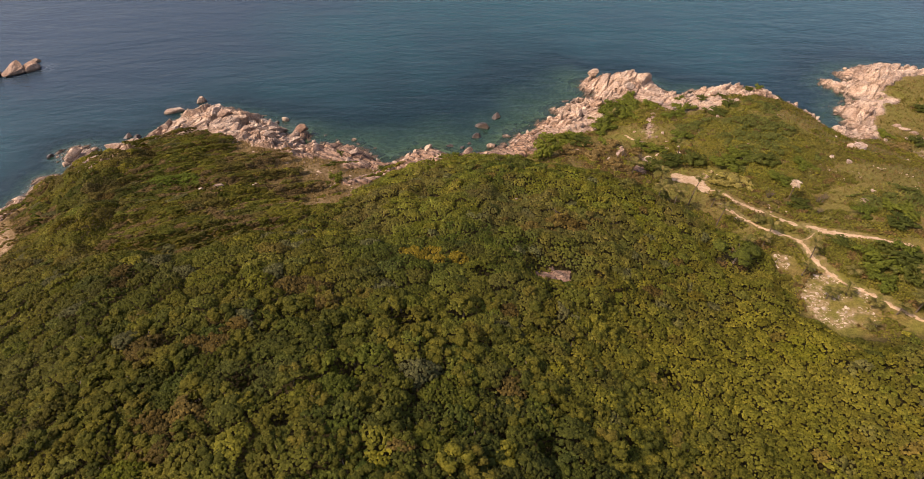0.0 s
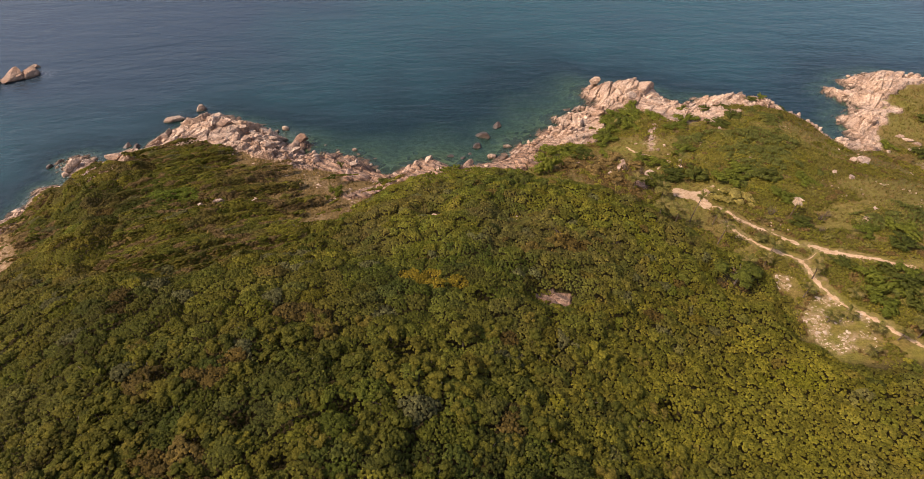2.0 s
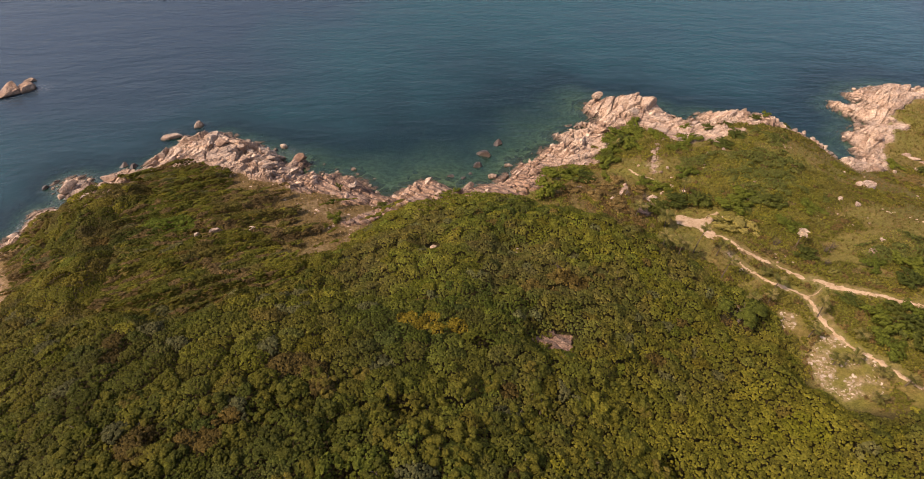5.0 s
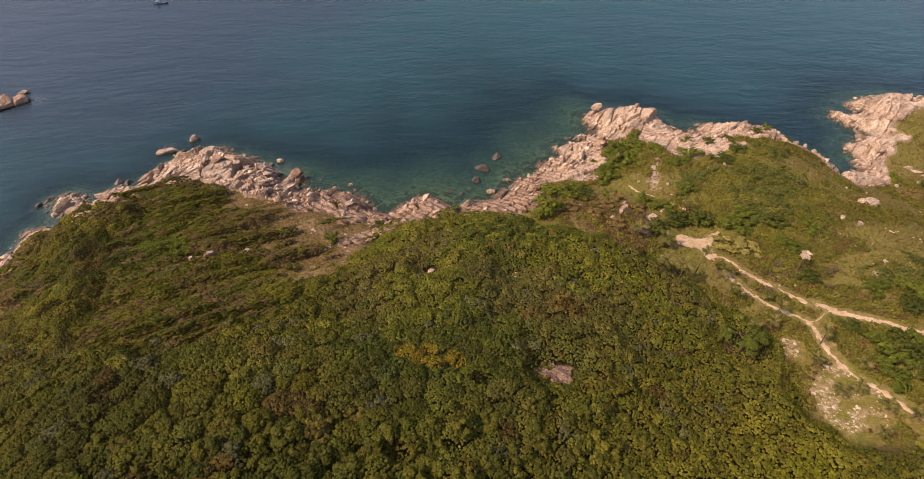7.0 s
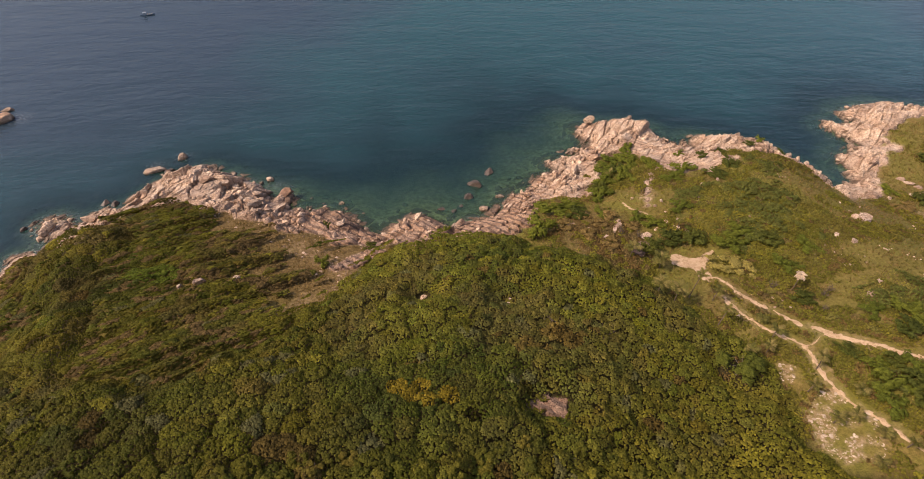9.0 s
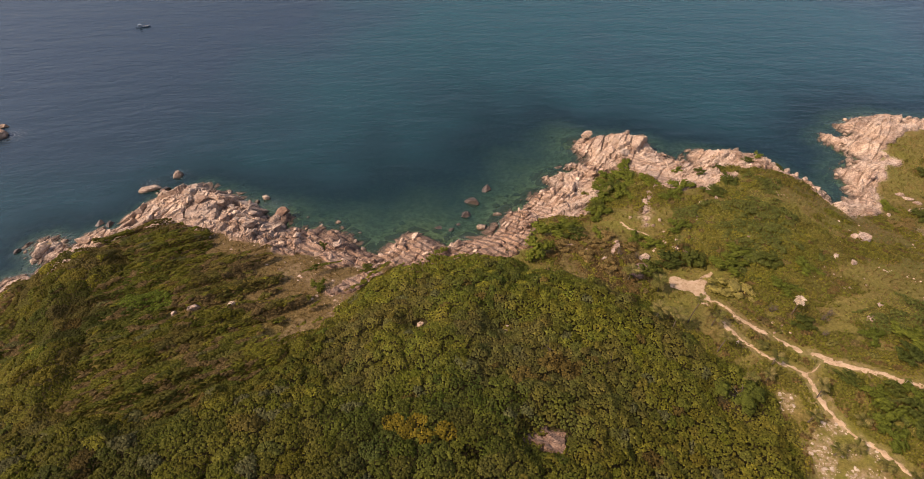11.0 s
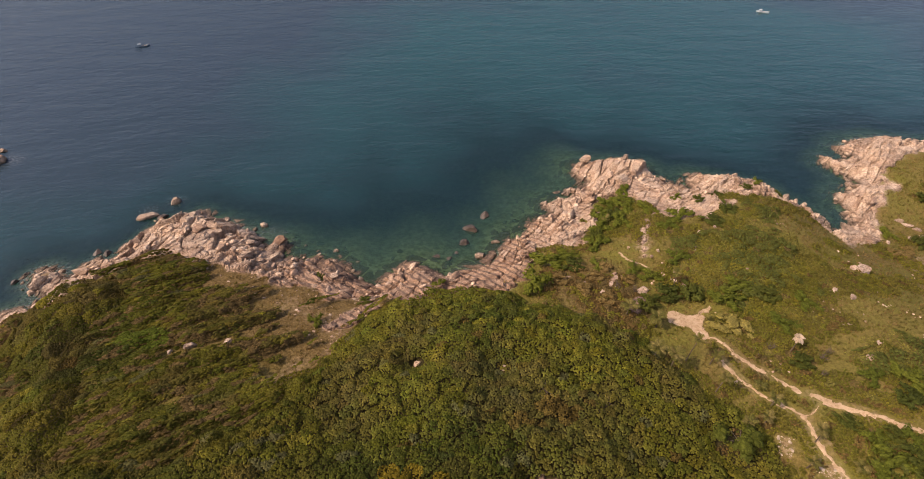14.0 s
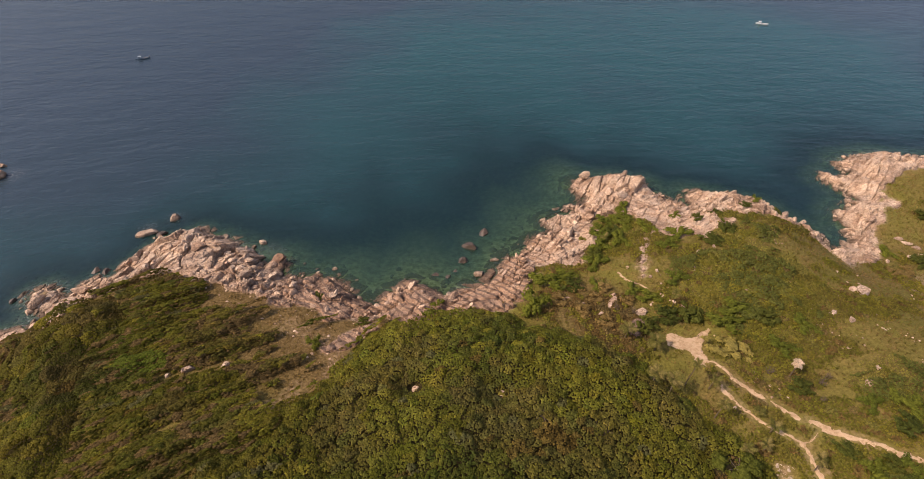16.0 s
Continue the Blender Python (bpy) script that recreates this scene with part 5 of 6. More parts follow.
def tree(kind, seed):
    """A broadleaf tree of half-width 1 m before scaling: a forked trunk and a lumpy crown."""
    root = new(kind)
    bm = bmesh.new()
    r = random.Random(seed)
    limb(bm, (0, 0, -2.2), (0.03, 0.02, 0.55), 0.11, 0.07)
    for k in range(4):
        a = k * 1.57 + r.uniform(-0.5, 0.5)
        limb(bm, (0.03, 0.02, 0.35 + 0.05 * k), (0.5 * math.cos(a), 0.5 * math.sin(a), 0.95 + r.uniform(-0.1, 0.2)), 0.055, 0.02, 5)
    part("trunk", bm, BARK, root)
    v, f = crown_arrays(500 + seed, 210, 50, 5, 0.125, lumps=8)
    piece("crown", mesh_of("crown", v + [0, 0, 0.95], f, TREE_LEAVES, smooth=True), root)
    return root


PATTERNS = [tagged(tree("tree", k), "broadleaf tree with a lumpy olive-green crown in dense forest", "tree", "forest trees") for k in range(8)]
for i in range(len(x)):
    m = pose(x[i], y[i], z[i], 0, 0, math.degrees(r.uniform(0, 6.28)))
    ob = PATTERNS[i] if i < len(PATTERNS) else copy_thing(PATTERNS[i % len(PATTERNS)], m)
    ob.matrix_basis = m @ Matrix.Diagonal((R[i], R[i], H[i], 1))

# the flat-topped tree at the forest edge and round bushes that stand by themselves
flat_tree = tagged(new("umbrella_tree"), "broad flat-topped bright green tree at the forest edge", "tree")
bm = bmesh.new()
limb(bm, (0, 0, -0.5), (0.1, 0, 3.0), 0.22, 0.14)
for k in range(6):
    limb(bm, (0.1, 0, 2.6), (2.2 * math.cos(k * 1.05), 2.2 * math.sin(k * 1.05), 3.9), 0.09, 0.03, 5)
part("trunk", bm, BARK, flat_tree)
v, f = crown_arrays(901, 420, 60, 5, 0.075, 0.0, 0.5, 12)
FLAT_GREEN = make_leaves("umbrella_foliage", [(0.0, (0.062, 0.074, 0.010)), (1.0, (0.066, 0.078, 0.010))])
piece("crown", mesh_of("crown", v * [4.8, 4.6, 2.2] + [0, 0, 3.6], f, FLAT_GREEN, smooth=True), flat_tree)
flat_tree.matrix_basis = pose(67.5, 70.3, float(place(67.5, 70.3)[0]))


BUSH_LEAVES = {k: make_leaves("bush_" + k, [(0.0, a), (1.0, b)]) for k, a, b in (
    ("dark", (0.040, 0.052, 0.009), (0.058, 0.068, 0.011)), ("green", (0.060, 0.078, 0.010), (0.085, 0.10, 0.012)),
    ("yellow", (0.162, 0.146, 0.034), (0.19, 0.168, 0.042)), ("dry", (0.115, 0.086, 0.026), (0.155, 0.116, 0.038)))}
BUSH_MESH = {}


def bush(x, y, rx, ry, h, tone, label):
    if tone not in BUSH_MESH:
        v, f = crown_arrays(700 + len(BUSH_MESH), 230, 50, 5, 0.085, -0.15, 0.8, 12)
        BUSH_MESH[tone] = mesh_of("bush", v, f, BUSH_LEAVES[tone], smooth=True)
    ob = new("bush", BUSH_MESH[tone])
    ob.matrix_basis = pose(x, y, float(place(x, y)[0]) + 0.4 * h, 0, 0, (x * 37) % 360) @ Matrix.Diagonal((1.2 * rx, 1.2 * ry, 1.15 * h, 1))
    return tagged(ob, label, "bush", "single bushes")


PATH_BUSHES = [
    (90.9, 70.9, 3.0, 1.7, 1.6, "dark", "dense dark green bush between two footpaths"),
    (89.6, 57.5, 2.8, 2.4, 2.0, "green", "rounded green bush beside the rubble patch"),
    (95.5, 56.0, 3.4, 2.8, 2.4, "dark", "dark green bush below the footpath"),
    (100.5, 59.0, 3.6, 3.0, 2.6, "dark", "dark green bush below the footpath"),
    (93.0, 66.0, 2.8, 2.2, 1.7, "green", "green bush between two footpaths"),
    (97.0, 66.2, 2.4, 2.0, 1.6, "dark", "dark green bush between two footpaths"),
    (105.5, 72.5, 3.4, 2.8, 2.2, "dark", "dark green bush above the broad footpath"),
    (109.5, 77.0, 3.6, 2.8, 2.2, "green", "green bush above the broad footpath"),
    (103.0, 79.5, 2.6, 2.2, 1.6, "green", "green bush above the broad footpath"),
    (92, 61.5, 3.6, 3.0, 2.8, "green", "large bright green bush below the footpath"),
    (97, 61, 3.0, 2.6, 2.2, "dark", "dark green bush below the footpath"),
    (99, 64, 2.6, 2.2, 2.0, "green", "rounded green bush below the footpath"),
    (92.0, 86.5, 3.0, 2.3, 2.0, "dark", "dark green bush above the footpath"),
    (81.6, 101.0, 4.2, 3.0, 2.2, "yellow", "yellowish flowering bush beside the sand clearing"),
    (85.6, 99.0, 3.4, 2.6, 1.7, "yellow", "yellowish bush beside the sand clearing"),
    (48.4, 132.6, 5.0, 3.4, 3.2, "green", "thick green bush above the cove rocks"),
    (40.8, 122.2, 4.4, 3.6, 4.4, "green", "tall round green bush above the cove rocks"),
    (53.5, 129.0, 3.4, 2.6, 2.2, "dark", "dark green bush above the cove rocks")]
COVE_BUSHES = [
    (53.5, 134.5, 3.2, 2.4, 2.0, "green", "green bush at the edge of the cove rocks"),
    (48.0, 123.5, 3.0, 2.6, 2.0, "dry", "dry grey-brown bush with few leaves"),
    (60.5, 128, 2.6, 2.0, 1.6, "green", "low green bush among dry brush"),
    (64.0, 139, 3.8, 3.0, 2.2, "green", "thick green bush on the headland knoll"),
    (73.0, 156, 3.4, 2.8, 2.0, "green", "thick green bush among headland rocks"),
    (80.5, 157, 3.8, 2.8, 2.0, "green", "thick green bush among headland rocks"),
    (70.5, 152, 3.4, 2.8, 2.2, "green", "thick green bush on the headland knoll"),
    (75.5, 148, 3.6, 3.0, 2.4, "green", "thick green bush on the headland knoll"),
    (77.0, 161, 3.6, 2.6, 1.8, "green", "low green bush among headland rocks"),
    (84.5, 167, 3.4, 2.2, 1.5, "green", "low green bush among headland rocks"),
    (93, 146, 4.2, 3.0, 1.8, "green", "broad bright green bush on the knoll"),
    (88, 142, 3.4, 2.6, 1.5, "green", "broad bright green bush on the knoll"),
    (101, 141, 4.0, 2.8, 1.6, "dark", "dark green bush on the knoll"),
    (109, 146, 3.8, 2.6, 1.6, "dark", "dark green bush on the knoll"),
    (92, 112, 4.0, 3.2, 2.4, "green", "thick green bush on the grassy slope"),
    (98, 108, 3.8, 3.0, 2.2, "dark", "dark green bush on the grassy slope"),
    (87, 108, 4.0, 3.0, 2.6, "green", "thick green bush behind the sand clearing"),
    (96, 98, 3.2, 2.6, 1.8, "green", "green bush on the grassy slope")]
KNOLL_BUSHES = [
    (105, 103, 3.2, 2.6, 1.7, "green", "green bush on the grassy slope"),
    (69, 147, 3.6, 3.0, 2.2, "green", "thick green bush on the headland knoll"),
    (66, 143, 2.6, 2.2, 1.8, "dark", "dark bush on the headland knoll"),
    (82, 162, 3.6, 2.4, 1.6, "green", "low green bush among headland rocks"),
    (86, 153, 3.4, 2.2, 1.5, "green", "low green bush among headland rocks"),
    (76, 153, 3.0, 3.0, 1.7, "dark", "dark green bush among headland rocks"),
    (-16.3, 120, 2.1, 1.8, 1.9, "green", "single round green bush on dry ground"),
    (73, 113, 4.2, 3.0, 2.8, "dark", "dark tree-like bush behind the sand clearing"),
    (80, 113, 4.0, 3.0, 2.6, "dark", "dark green bush behind the sand clearing"),
    (67, 110, 3.0, 2.6, 3.0, "dark", "dark bush beside the sand clearing"),
    (53, 118, 2.6, 2.2, 2.0, "dry", "dry grey-brown bush with few leaves"),
    (57.5, 113.5, 2.8, 2.4, 2.0, "dry", "dry grey-brown bush with few leaves"),
    (62, 126.5, 2.6, 2.0, 1.8, "dry", "dry grey-brown bush with few leaves"),
    (58, 123, 2.6, 2.0, 1.6, "dry", "dry grey-brown bush with few leaves"),
    (66.5, 120.5, 2.4, 1.9, 1.7, "dry", "dry grey-brown bush with few leaves"),
    (69.5, 124.5, 2.6, 2.0, 1.7, "green", "green bush among dry brush"),
    (55, 128, 2.4, 1.9, 1.6, "dry", "dry grey-brown bush with few leaves"),
    (72.5, 121.0, 3.0, 2.2, 1.8, "green", "round green bush below the narrow footpath")]
ROCK_BUSHES = [
    (83, 127, 3.2, 2.6, 1.8, "green", "broad green bush on the knoll"),
    (103, 153, 2.4, 1.7, 1.1, "dark", "low dark bush growing between rocks"),
    (111, 156, 2.6, 1.7, 1.1, "dark", "low dark bush growing between rocks"),
    (98, 157, 2.0, 1.5, 1.0, "green", "low green bush growing between rocks"),
    (121, 156, 2.2, 1.5, 1.0, "dark", "low dark bush growing between rocks"),
    (128, 160, 2.0, 1.4, 1.0, "green", "low green bush growing between rocks"),
    (16, 129.5, 2.0, 1.5, 1.1, "green", "low green bush among the cove rocks"),
    (-4.5, 128, 2.2, 1.6, 1.1, "dark", "low dark bush among the cove rocks"),
    (-17, 141, 2.0, 1.4, 1.0, "dark", "low dark bush among the cove rocks"),
    (134, 156, 2.4, 1.8, 1.3, "dark", "dark low bush on the ledge above the sea"),
    (190, 152, 3.6, 2.6, 1.6, "dark", "dark bush on the far grassy headland"),
    (155.8, 126.4, 2.6, 1.8, 1.3, "dry", "dry brown bush in the gully of the far slope"),
    (159.5, 125.6, 3.0, 1.8, 1.2, "dry", "dry brown bush in the gully of the far slope"),
    (163.6, 128.4, 2.6, 1.7, 1.2, "dry", "dry brown bush in the gully of the far slope"),
    (163.0, 136.5, 3.0, 2.2, 1.4, "green", "low green bush on the far grassy headland"),
    (171, 131, 4.4, 3.0, 1.8, "dark", "dark bush on the far grassy headland")]
for b in itertools.chain(PATH_BUSHES, COVE_BUSHES, KNOLL_BUSHES, ROCK_BUSHES):
    bush(*b)

# windswept scrub in rows, and shrubs on the grassy slopes
WIND = math.atan2(0.42, 0.9)


def scrub_rows(x, y):
    """How high the wind-combed rows of scrub stand at a spot, from 0 to about 1."""
    across = -x * math.sin(WIND) + y * math.cos(WIND) + 6 * fbm(x, y, 22, 95)
    along = x * math.cos(WIND) + y * math.sin(WIND)
    return 0.85 * vnoise(along / 13, across / 2.3, 96) + 0.35 * fbm(x, y, 4.5, 97)


def scrub_cells(x, y):
    across, along = -x * math.sin(WIND) + y * math.cos(WIND), x * math.cos(WIND) + y * math.sin(WIND)
    return cells(along / 2.6, across / 1.3, 313)


def scrub_top(x, y):
    d, own = scrub_cells(x, y)
    return (0.1 + 1.9 * ramp(scrub_rows(x, y), 0.3, 0.85) + (0.25 + 0.5 * own) * dome(d, 0.9)) * (0.75 + 0.5 * fbm(x, y, 10, 98)) + 0.7 * ramp(wood_at(x, y), -8, 0)


x, y, r = jittered((-104, 56), (6, 168), 0.42, 310)
d = inland(x, y)
ok = (d > 2) & (d < 100)
x, y, d = x[ok], y[ok], d[ok]
rows, cover = scrub_rows(x, y), within(x, y, SCRUB) + 8 * (fbm(x, y, 6, 94) - 0.5) - 3 * ramp(x, -45, -30)
bald = segments(x, y, BALD)
near_shore = (0.26 * ramp(cover, -20, -12) + 0.24 * ramp(cover, -9, 0) + 0.5 * ramp(cover, -3, 5 + 5 * ramp(x, -52, -40))) * ramp(bald + 5 * (fbm(x, y, 3, 91) - 0.5), 2.2, 6)
near_shore = np.maximum(near_shore, (within(x, y, FOREST) > -4) & (bald > 2.5))
ok = ((wood_at(x, y) < 0.3) | (d < 6.5)) & (rockiness(x, y, d) < 0.4) & (x < 2) & ((within(x, y, BARE_WEST) < 0) | (r.random(len(x)) < 0.1)) & (rows > 0.98 - (0.95 - 0.3 * ramp(x, -58, -42) * ramp(within(x, y, FOREST), -2, -9)) * near_shore + 0.16 * (fbm(x, y, 1.6, 93) - 0.5))
for a, e in ((-43.8, 113.0), (-36.0, 113.8), (-48.0, 111.5)):  # rocks stand clear
    ok &= np.hypot(x - a, y - e + 0.8) > 1.9
x, y, rows, cover = x[ok], y[ok], rows[ok], cover[ok]
_, own = scrub_cells(x, y)
c = by_plant(own, x, y, r) * 1.04
crest = ramp(rows, 0.3, 0.85)
brown = (chance(np.floor(own * 9999), 0 * own, 17) < 0.06 + 0.14 * (1 - crest) + 0.32 * (fbm(x, y, 9, 99) > 0.6) + 0.45 * ramp(cover, 7, -5))
c[brown] = np.array((0.108, 0.080, 0.027)) * r.uniform(0.75, 1.25, (brown.sum(), 1))
fresh = np.hypot((x + 55) / 6.5, (y - 116.5) / 3.5) < 0.6 + 0.7 * fbm(x, y, 3, 92)
c[fresh] = np.array((0.072, 0.098, 0.010)) * r.uniform(0.8, 1.2, (fresh.sum(), 1))
tufts("windswept_scrub", x, y, scrub_top, 0.26, c, "low windswept scrub combed into rows, olive and brown", "scrub", r, WIND)

# shrubs on the grassy slopes
def shrub_cells(x, y):
    warp = 0.6 * fbm(x, y, 4, 135)
    return cells(x / 1.7 + warp, y / 1.7 - warp, 317)


def shrub_cover(x, y):
    """How thickly shrubs grow, above 0 where they stand at all."""
    clump = fbm(x, y, 12, 101) + 0.5 * (fbm(x, y, 4, 102) - 0.5) + 0.3 * (fbm(x, y, 1.6, 103) - 0.5)
    sparse = (0.46 + 0.08 * ramp(x + 0.5 * (y - 110), 115, 140) + 0.08 * ramp(x, 150, 165) + 0.1 * ramp(np.hypot(x - 72, y - 92), 18, 9)
              - 0.2 * ramp(np.hypot((x - 97) / 22, (y - 115) / 17), 1.15, 0.7) - 0.14 * ramp(np.hypot((x - 80) / 20, (y - 150) / 12), 1.15, 0.7))
    return clump - sparse


def shrub_top(x, y):
    d, own = shrub_cells(x, y)
    return 0.02 + ramp(shrub_cover(x, y), 0, 0.16) * (0.25 + (0.15 + 0.5 * own) * dome(d, 0.9))


x, y, r = jittered((24, 42), (222, 186), 0.46, 320)
d = inland(x, y)
ok = (d > 3) & (d < 110) & (shrub_cover(x, y) > 0)
x, y, d = x[ok], y[ok], d[ok]
clear = np.minimum(np.minimum(segments(x, y, PATH_UPPER + PATH_MIDDLE + PATH_SIDE), segments(x, y, PATH_LOWER)), np.minimum(segments(x, y, PATH_TOP) + 0.6, segments(x, y, PATH_LINK) + 0.8))
ok = ((wood_at(x, y) < 0.2) & (rockiness(x, y, d) < 0.5) & (clear > 1.5) & (within(x, y, SAND_PAD) < -0.8) & (np.maximum(within(x, y, RUBBLE), within(x, y, RUBBLE_UPPER)) < 3.5 * (fbm(x, y, 2.6, 65) - 0.52)))
x, y = x[ok], y[ok]
_, own = shrub_cells(x, y)
c = 0.45 * by_plant(own, x, y, r) * (1.36, 1.26, 1.12) + 0.55 * np.array((0.112, 0.105, 0.018)) * (0.8 + 0.4 * fbm(x, y, 9, 107))[:, None]
brush = chance(np.floor(own * 9999), 0 * own, 19) < np.where(np.hypot((x - 56) / 14, (y - 120) / 16) < 1.15, 0.72, np.where(within(x, y, RUBBLE) > -1, 0.75, np.where((x > 58) & (x < 96) & (y < 102), 0.2, 0.08)))
c[brush] = np.where(chance(np.floor(own[brush] * 9999), 0 * own[brush], 23)[:, None] < 0.35, (0.13, 0.102, 0.036), (0.118, 0.083, 0.026)) * r.uniform(0.75, 1.2, (brush.sum(), 1))
tufts("slope_shrubs", x, y, shrub_top, 0.27, c, "low green shrubs growing in clumps on the grassy slopes", "shrubs", r)

# thickets on the slope and the knoll
THICKETS = [[(86, 134), (105, 140), (120, 134), (122, 118), (107, 102), (97, 97), (89, 103), (86, 111), (82, 117)],
            [(68, 158), (75, 166), (84, 168), (88, 160), (81, 148), (73, 145), (65, 144)],
            [(100, 148), (117, 150), (129, 143), (120, 134), (99, 138)], [(101, 89), (127, 90), (118, 72), (106, 76)], [(88, 60), (92, 68), (104, 62), (112, 52), (96, 48)]]


def thicket_cover(x, y):
    return np.max([within(x, y, ring) for ring in THICKETS], 0) + 12 * (fbm(x, y, 7, 104) - 0.52)


def thicket_cells(x, y):
    warp = 0.5 * fbm(x, y, 5, 137)
    return cells(x / 2.7 + warp, y / 2.7 - warp, 319)


def thicket_top(x, y):
    d, own = thicket_cells(x, y)
    d3, c3 = cells(x / 1.0, y / 1.0, 323)
    stand = ramp(fbm(x, y, 8, 139) + 0.25 * (own - 0.5), 0.44, 0.58)
    return (0.3 + (0.15 + 1.3 * own) * stand * dome(d, 0.85) + (0.08 + 0.2 * stand) * c3 * dome(d3, 0.85)) * (0.3 + 0.7 * ramp(thicket_cover(x, y), 0, 4))


x, y, r = jittered((60, 44), (216, 180), 0.44, 340)
x, y = x[thicket_cover(x, y) > 0], y[thicket_cover(x, y) > 0]
d = inland(x, y)
ok = (d > 5) & (rockiness(x, y, d) < 0.5) & (segments(x, y, PATH_TOP) > 2) & (segments(x, y, PATH_SIDE) > 2.0) & (segments(x, y, PATH_LOWER) > 2.0) & (within(x, y, SAND_PAD) < -0.8)
x, y = x[ok], y[ok]
_, own = thicket_cells(x, y)
t = np.clip(1.0 - 1.1 * ramp(fbm(x, y, 8, 139) + 0.25 * (own - 0.5), 0.42, 0.6) + 0.9 * (fbm(x, y, 9, 105) - 0.5) + 0.2 * (own - 0.5), 0, 1)[:, None]
c = (np.array((0.074, 0.088, 0.018)) * (1 - t) + np.array((0.138, 0.131, 0.028)) * t) * 1.13 * r.uniform(0.92, 1.08, (len(x), 1))
tufts("thicket", x, y, thicket_top, 0.28, c, "dense green thicket of rounded bushes on the slope", "shrubs", r)


def tuft_arrays(seed):
    r = np.random.default_rng(seed)
    v, f = [], []
    for k in range(7):
        a = r.uniform(0, 6.28)
        o = r.normal(0, 0.25, 2)
        t = np.array((math.cos(a), math.sin(a))) * r.uniform(0.2, 0.6)
        n = np.array((-math.sin(a), math.cos(a))) * 0.09
        v += [(*(o - n), 0), (*(o + n), 0), (*(o + t), r.uniform(0.6, 1.1))]
        f.append((3 * k, 3 * k + 1, 3 * k + 2))
    return np.array(v), np.array(f)


TUFTS = [tuft_arrays(k) for k in range(6)]
x, y, r = jittered((-75, 48), (225, 175), 0.8, 330)
d = inland(x, y)
clear = np.minimum(np.minimum(segments(x, y, PATH_UPPER + PATH_MIDDLE + PATH_SIDE), segments(x, y, PATH_LOWER)), segments(x, y, PATH_TOP))
ok = ((wood_at(x, y) < 0) & (d > 3) & (d < 75) & (rockiness(x, y, d) < 0.5) & (clear > 0.9) & (within(x, y, SAND_PAD) < 0) & (r.random(len(x)) < np.where(within(x, y, RUBBLE) > 0, 0.25, 0.6)))
x, y = x[ok], y[ok]
s = r.uniform(0.3, 0.75, len(x))
c = np.where(r.random((len(x), 1)) < 0.45, (0.16, 0.115, 0.042), np.where(x[:, None] < 8, (0.112, 0.088, 0.025), (0.115, 0.108, 0.024))) * r.uniform(0.7, 1.3, (len(x), 1))
scatter("grass_tufts", TUFTS, x, y, place(x, y), s * 1.2, s * 1.2, s, r.uniform(0, 6.28, len(x)), np.zeros(len(x)), LEAVES,
        "dry straw and green grass tufts on the slopes", "grass", c)


# ---- palms ----
def frond_mesh(name, length, droop, mat, pairs=10):
    """One feather-shaped frond that arches out along +x."""
    v, f = [], []

    def spine(s):
        return np.array((length * s * (1 - 0.12 * s), 0, length * (0.42 * s - droop * s * s)))
    for k in range(pairs):
        s = 0.12 + 0.88 * k / pairs
        p, q = spine(s), spine(min(1, s + 1.25 / pairs))
        reach = length * 0.32 * math.sin(math.pi * min(1, 0.18 + 0.85 * s)) + 0.05
        for side in (-1, 1):
            tip = (p + q) / 2 + np.array((0.35 * reach, side * reach, -0.45 * reach))
            i = len(v)
            v += [tuple(p), tuple(q), tuple(tip)]
            f.append((i, i + 1, i + 2))
    for k in range(6):
        a, b = spine(k / 6), spine((k + 1) / 6)
        i = len(v)
        v += [(a[0], -0.035, a[2]), (b[0], -0.025, b[2]), (b[0], 0.025, b[2] + 0.02)]
        v += [(a[0], -0.035, a[2]), (b[0], 0.025, b[2] + 0.02), (a[0], 0.035, a[2] + 0.02)]
        f += [(i, i + 1, i + 2), (i + 3, i + 4, i + 5)]
    return mesh_of(name, v, f, mat)


FROND_MESH, SHORT_FROND, DRY_MESH = frond_mesh("frond", 2.6, 0.55, FROND), frond_mesh("frond", 1.8, 0.45, FROND), frond_mesh("frond", 1.35, 0.95, DRY_FROND)


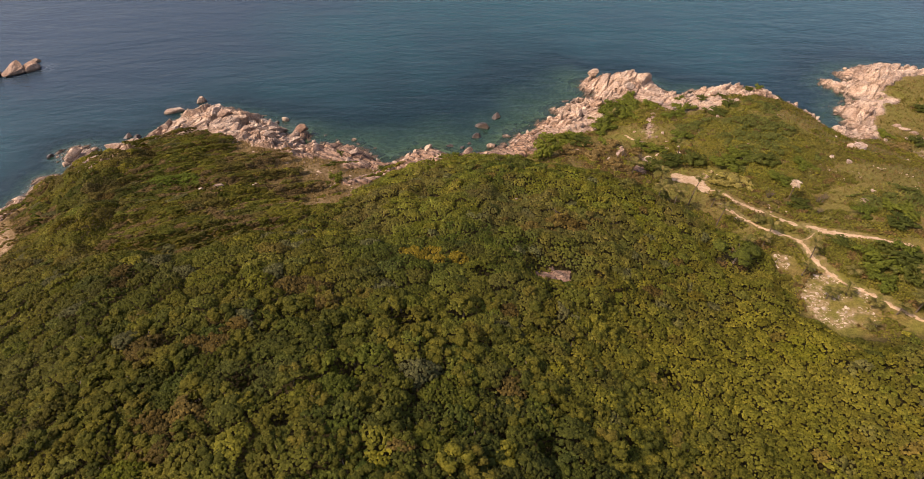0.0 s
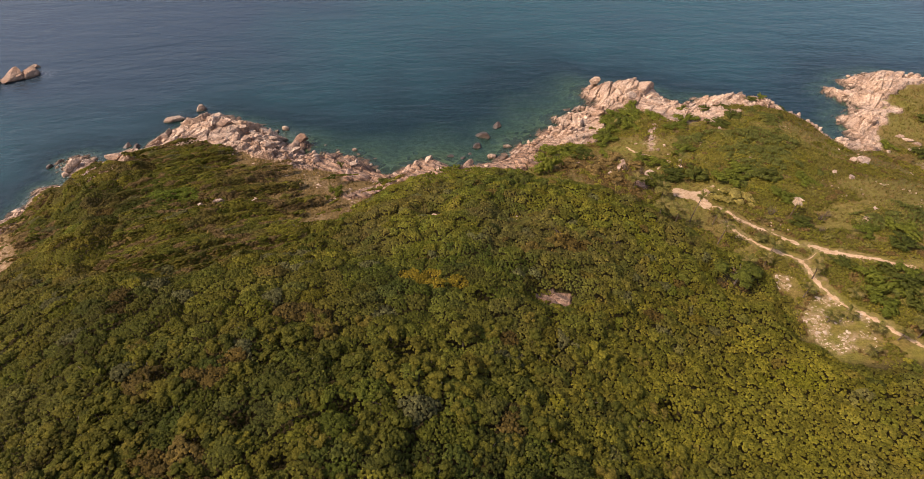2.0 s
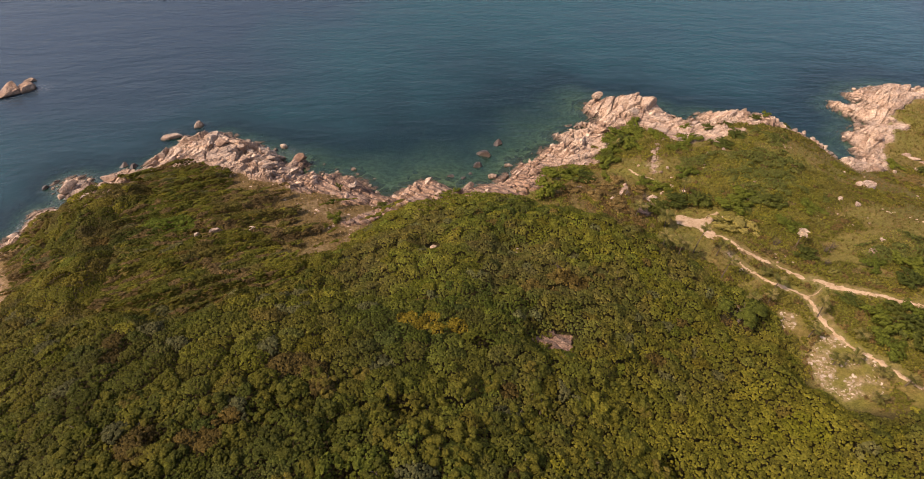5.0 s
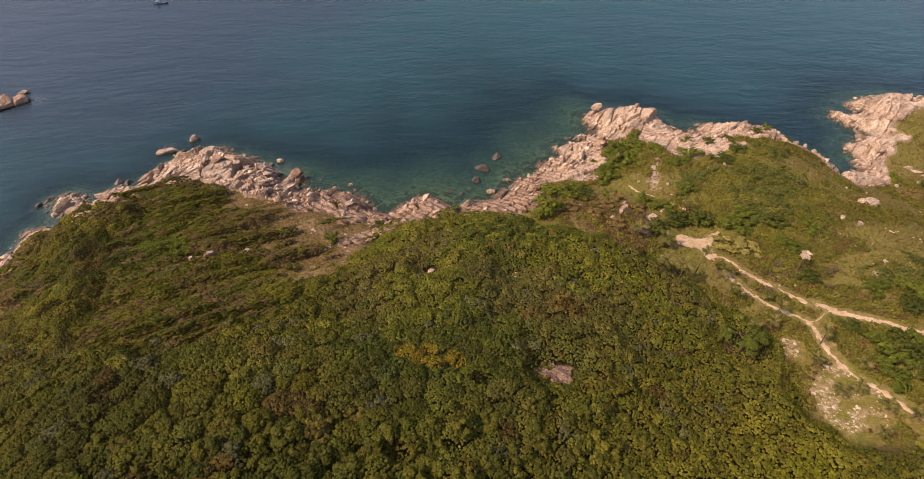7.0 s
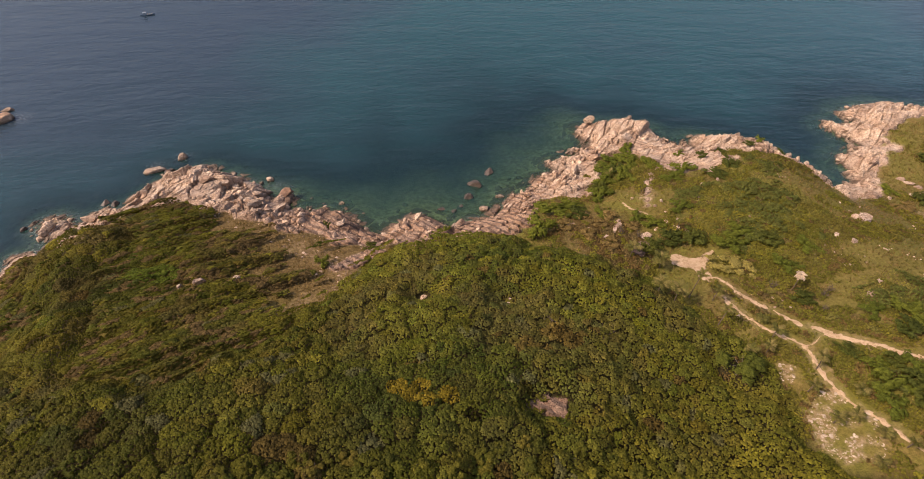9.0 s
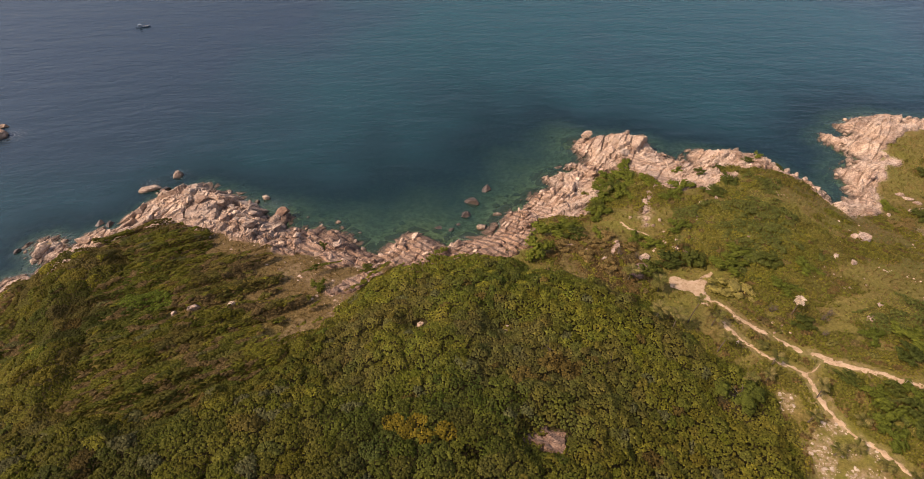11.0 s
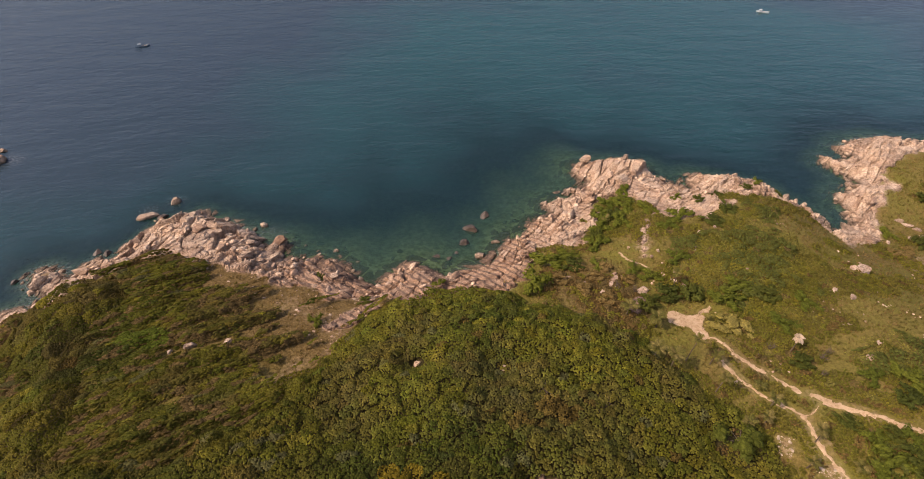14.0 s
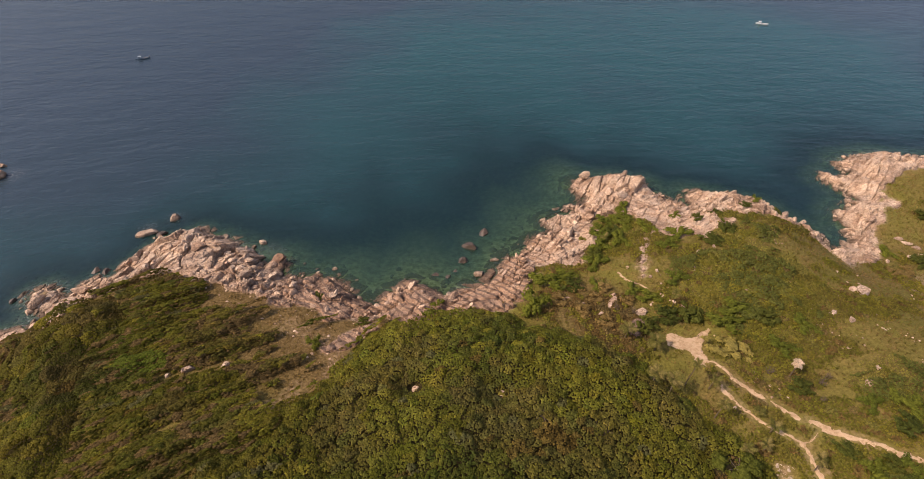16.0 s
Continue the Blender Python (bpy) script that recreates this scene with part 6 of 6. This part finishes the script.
def palm(x, y, height, lean, turn, fronds, me, label, seed):
    root = tagged(new("palm_tree"), label, "palm", "palms by the footpath")
    bm = bmesh.new()
    sides, rings = 7, []
    for k in range(9):
        s = k / 8
        rad = 0.14 * (1 - 0.45 * s) + (0.08 if k == 0 else 0)
        rings.append([bm.verts.new((lean * s * s * height + rad * math.cos(6.2832 * j / sides), rad * math.sin(6.2832 * j / sides), -0.3 + (height + 0.3) * s)) for j in range(sides)])
    for lo, hi in zip(rings, rings[1:]):
        for j in range(sides):
            bm.faces.new((lo[j], lo[(j + 1) % sides], hi[(j + 1) % sides], hi[j]))
    bm.faces.new(rings[-1])
    part("trunk", bm, PALE_BARK, root)
    r = random.Random(seed)
    for k in range(fronds):
        s = r.uniform(0.8, 1.15)
        piece("frond", me, root, pose(lean * height, 0, height - 0.05, r.uniform(-12, 12), r.uniform(-45, 30), 360 * k / fronds + r.uniform(-14, 14)) @ Matrix.Diagonal((s, s, s, 1)))
    root.matrix_basis = pose(x, y, float(place(x, y)[0]), 0, 0, turn)
    return root


PALMS_LOW = [
    (93.5, 52.5, 5.0, 0.15, 60, "tall"),
    (89.8, 49.6, 4.2, 0.1, 200, "tall"),
    (78.6, 57.0, 2.0, 0.1, 30, "young"),
    (83.2, 68.5, 4.0, 0.1, 120, "slim"),
    (86.8, 61.5, 1.4, 0.1, 80, "young"),
    (66.0, 103, 3.8, 0.1, 160, "tall"),
    (79.5, 82.0, 1.2, 0.1, 10, "young"),
    (60.0, 92.6, 5.2, 0.1, 20, "tall"),
    (62.9, 89.7, 5.6, 0.12, 60, "tall"),
    (68.2, 92.0, 7.2, 0.16, 20, "slim"),
    (70.4, 82.9, 5.4, 0.08, 330, "slim"),
    (72.9, 90.1, 4.2, 0.1, 300, "slim"),
    (71.7, 73.5, 3.0, 0.1, 100, "young"),
    (76.3, 74.2, 2.6, 0.1, 190, "young"),
    (78.4, 64.0, 3.2, 0.1, 240, "slim"),
    (79.5, 77.5, 2.8, 0.1, 40, "young")]
PALMS_HIGH = [
    (77.6, 117.0, 4.4, 0.1, 100, "slim"),
    (82.5, 57.0, 1.5, 0.1, 140, "young"),
    (96.0, 56.5, 3.4, 0.1, 330, "tall"),
    (84.4, 53.0, 1.8, 0.1, 250, "young"),
    (86.6, 50.0, 2.2, 0.1, 300, "young"),
    (80.0, 48.0, 1.5, 0.1, 90, "young"),
    (71.0, 150.0, 2.2, 0.1, 20, "young"),
    (60.5, 108.0, 3.6, 0.1, 20, "tall")]
for n, (x, y, h, lean, turn, kind) in enumerate(PALMS_LOW + PALMS_HIGH):
    palm(x, y, h, lean, turn, 15 if kind == "tall" else 11, FROND_MESH if kind == "tall" else SHORT_FROND,
         {"tall": "coconut palm with arching green fronds", "slim": "slender leaning palm with a small crown", "young": "young palm with short spreading fronds"}[kind], n)
palm(92.6, 90.2, 4.6, 0.14, 40, 28, DRY_MESH, "slender palm with a pale dried crown above green shrubs", 77)


# bare grey shrubs on the slope above the path
for n, (x, y, s) in enumerate(((88.5, 92.0, 2.0), (97.5, 86.5, 2.2), (94.5, 82.5, 1.6), (100.0, 88.0, 1.7), (31.9, 84.8, 3.6), (43.5, 81.0, 3.5), (62.0, 118.0, 2.2), (66.0, 116.0, 2.0))):
    bm = bmesh.new()
    r = random.Random(n)
    for k in range(11):
        a, t = r.uniform(0, 6.28), r.uniform(0.3, 0.9)
        mid = Vector((0.5 * t * math.cos(a), 0.5 * t * math.sin(a), 0.55))
        limb(bm, (0, 0, -0.15), mid, 0.035, 0.02, 4)
        for e in range(3):
            limb(bm, mid, mid + Vector((r.uniform(-0.4, 0.4), r.uniform(-0.4, 0.4), r.uniform(0.2, 0.55))), 0.018, 0.006, 3)
    me = bpy.data.meshes.new("bare_shrub")
    bm.to_mesh(me)
    bm.free()
    me.materials.append(PALE_BARK)
    ob = tagged(new("bare_shrub", me), "leafless grey-brown tree standing in the forest" if s > 3 else "leafless grey-brown shrub on the grassy slope", "shrub", "bare shrubs")
    ob.matrix_basis = pose(x, y, float(place(x, y)[0])) @ Matrix.Diagonal((s, s, s, 1))


# ---- boats ----
def boat(x, y, turn, length, hull_mat, top_mat, label):
    root = tagged(new("fishing_boat"), label, "boat", "boats at sea")
    bm = bmesh.new()
    rings = []
    for k in range(11):
        s = k / 10
        half = 0.13 * length * math.sin(math.pi * min(1, 0.12 + 0.88 * (1 - s))) ** 0.6 if k < 10 else 0.02
        rise = 0.1 * length * (0.55 + 0.9 * abs(s - 0.4) ** 2 * 2)
        cx = length * (s - 0.5)
        rings.append([bm.verts.new((cx, w * half, h)) for w, h in ((-1, rise), (-0.8, 0.0), (0, -0.25), (0.8, 0.0), (1, rise), (0.86, rise - 0.02), (0, rise * 0.55), (-0.86, rise - 0.02))])
    for lo, hi in zip(rings, rings[1:]):
        for k in range(8):
            bm.faces.new((lo[k], lo[(k + 1) % 8], hi[(k + 1) % 8], hi[k]))
    bm.faces.new(rings[0]), bm.faces.new(rings[-1][::-1])
    part("hull", bm, hull_mat, root)
    bm = bmesh.new()
    bmesh.ops.create_cube(bm, size=1, matrix=Matrix.Translation((-0.18 * length, 0, 0.95)) @ Matrix.Diagonal((0.2 * length, 0.15 * length, 0.95, 1)))
    bmesh.ops.bevel(bm, geom=bm.edges[:], offset=0.08, segments=2, affect="EDGES")
    part("cabin", bm, top_mat, root, "small wheelhouse")
    bm = bmesh.new()
    bmesh.ops.create_cube(bm, size=1, matrix=Matrix.Translation((-0.18 * length, 0, 1.48)) @ Matrix.Diagonal((0.26 * length, 0.2 * length, 0.08, 1)))
    bmesh.ops.bevel(bm, geom=bm.edges[:], offset=0.02, segments=1, affect="EDGES")
    part("cabin_roof", bm, top_mat, root)
    for s in (0.02, 0.16, 0.3):
        bm = bmesh.new()
        bmesh.ops.create_cube(bm, size=1, matrix=Matrix.Translation((s * length, 0, 0.5)) @ Matrix.Diagonal((0.3, 0.22 * length, 0.06, 1)))
        part("thwart", bm, DECK_WOOD, root)
    bm = bmesh.new()
    limb(bm, (0.42 * length, 0, 0.4), (0.52 * length, 0, 1.3), 0.09, 0.05)
    part("bow_post", bm, DECK_WOOD, root)
    bm = bmesh.new()
    limb(bm, (-0.12 * length, 0, 1.45), (-0.12 * length, 0, 2.6), 0.05, 0.03)
    part("mast", bm, DECK_WOOD, root)
    root.matrix_basis = pose(x, y, 0.02, 0, 0, turn)


boat(-111.5, 320.5, 15, 6.8, HULL_BLUE, FADED_BLUE, "small blue wooden fishing boat at anchor")
boat(239, 334, -30, 7.2, HULL_WHITE, HULL_WHITE, "small white fishing boat at anchor")
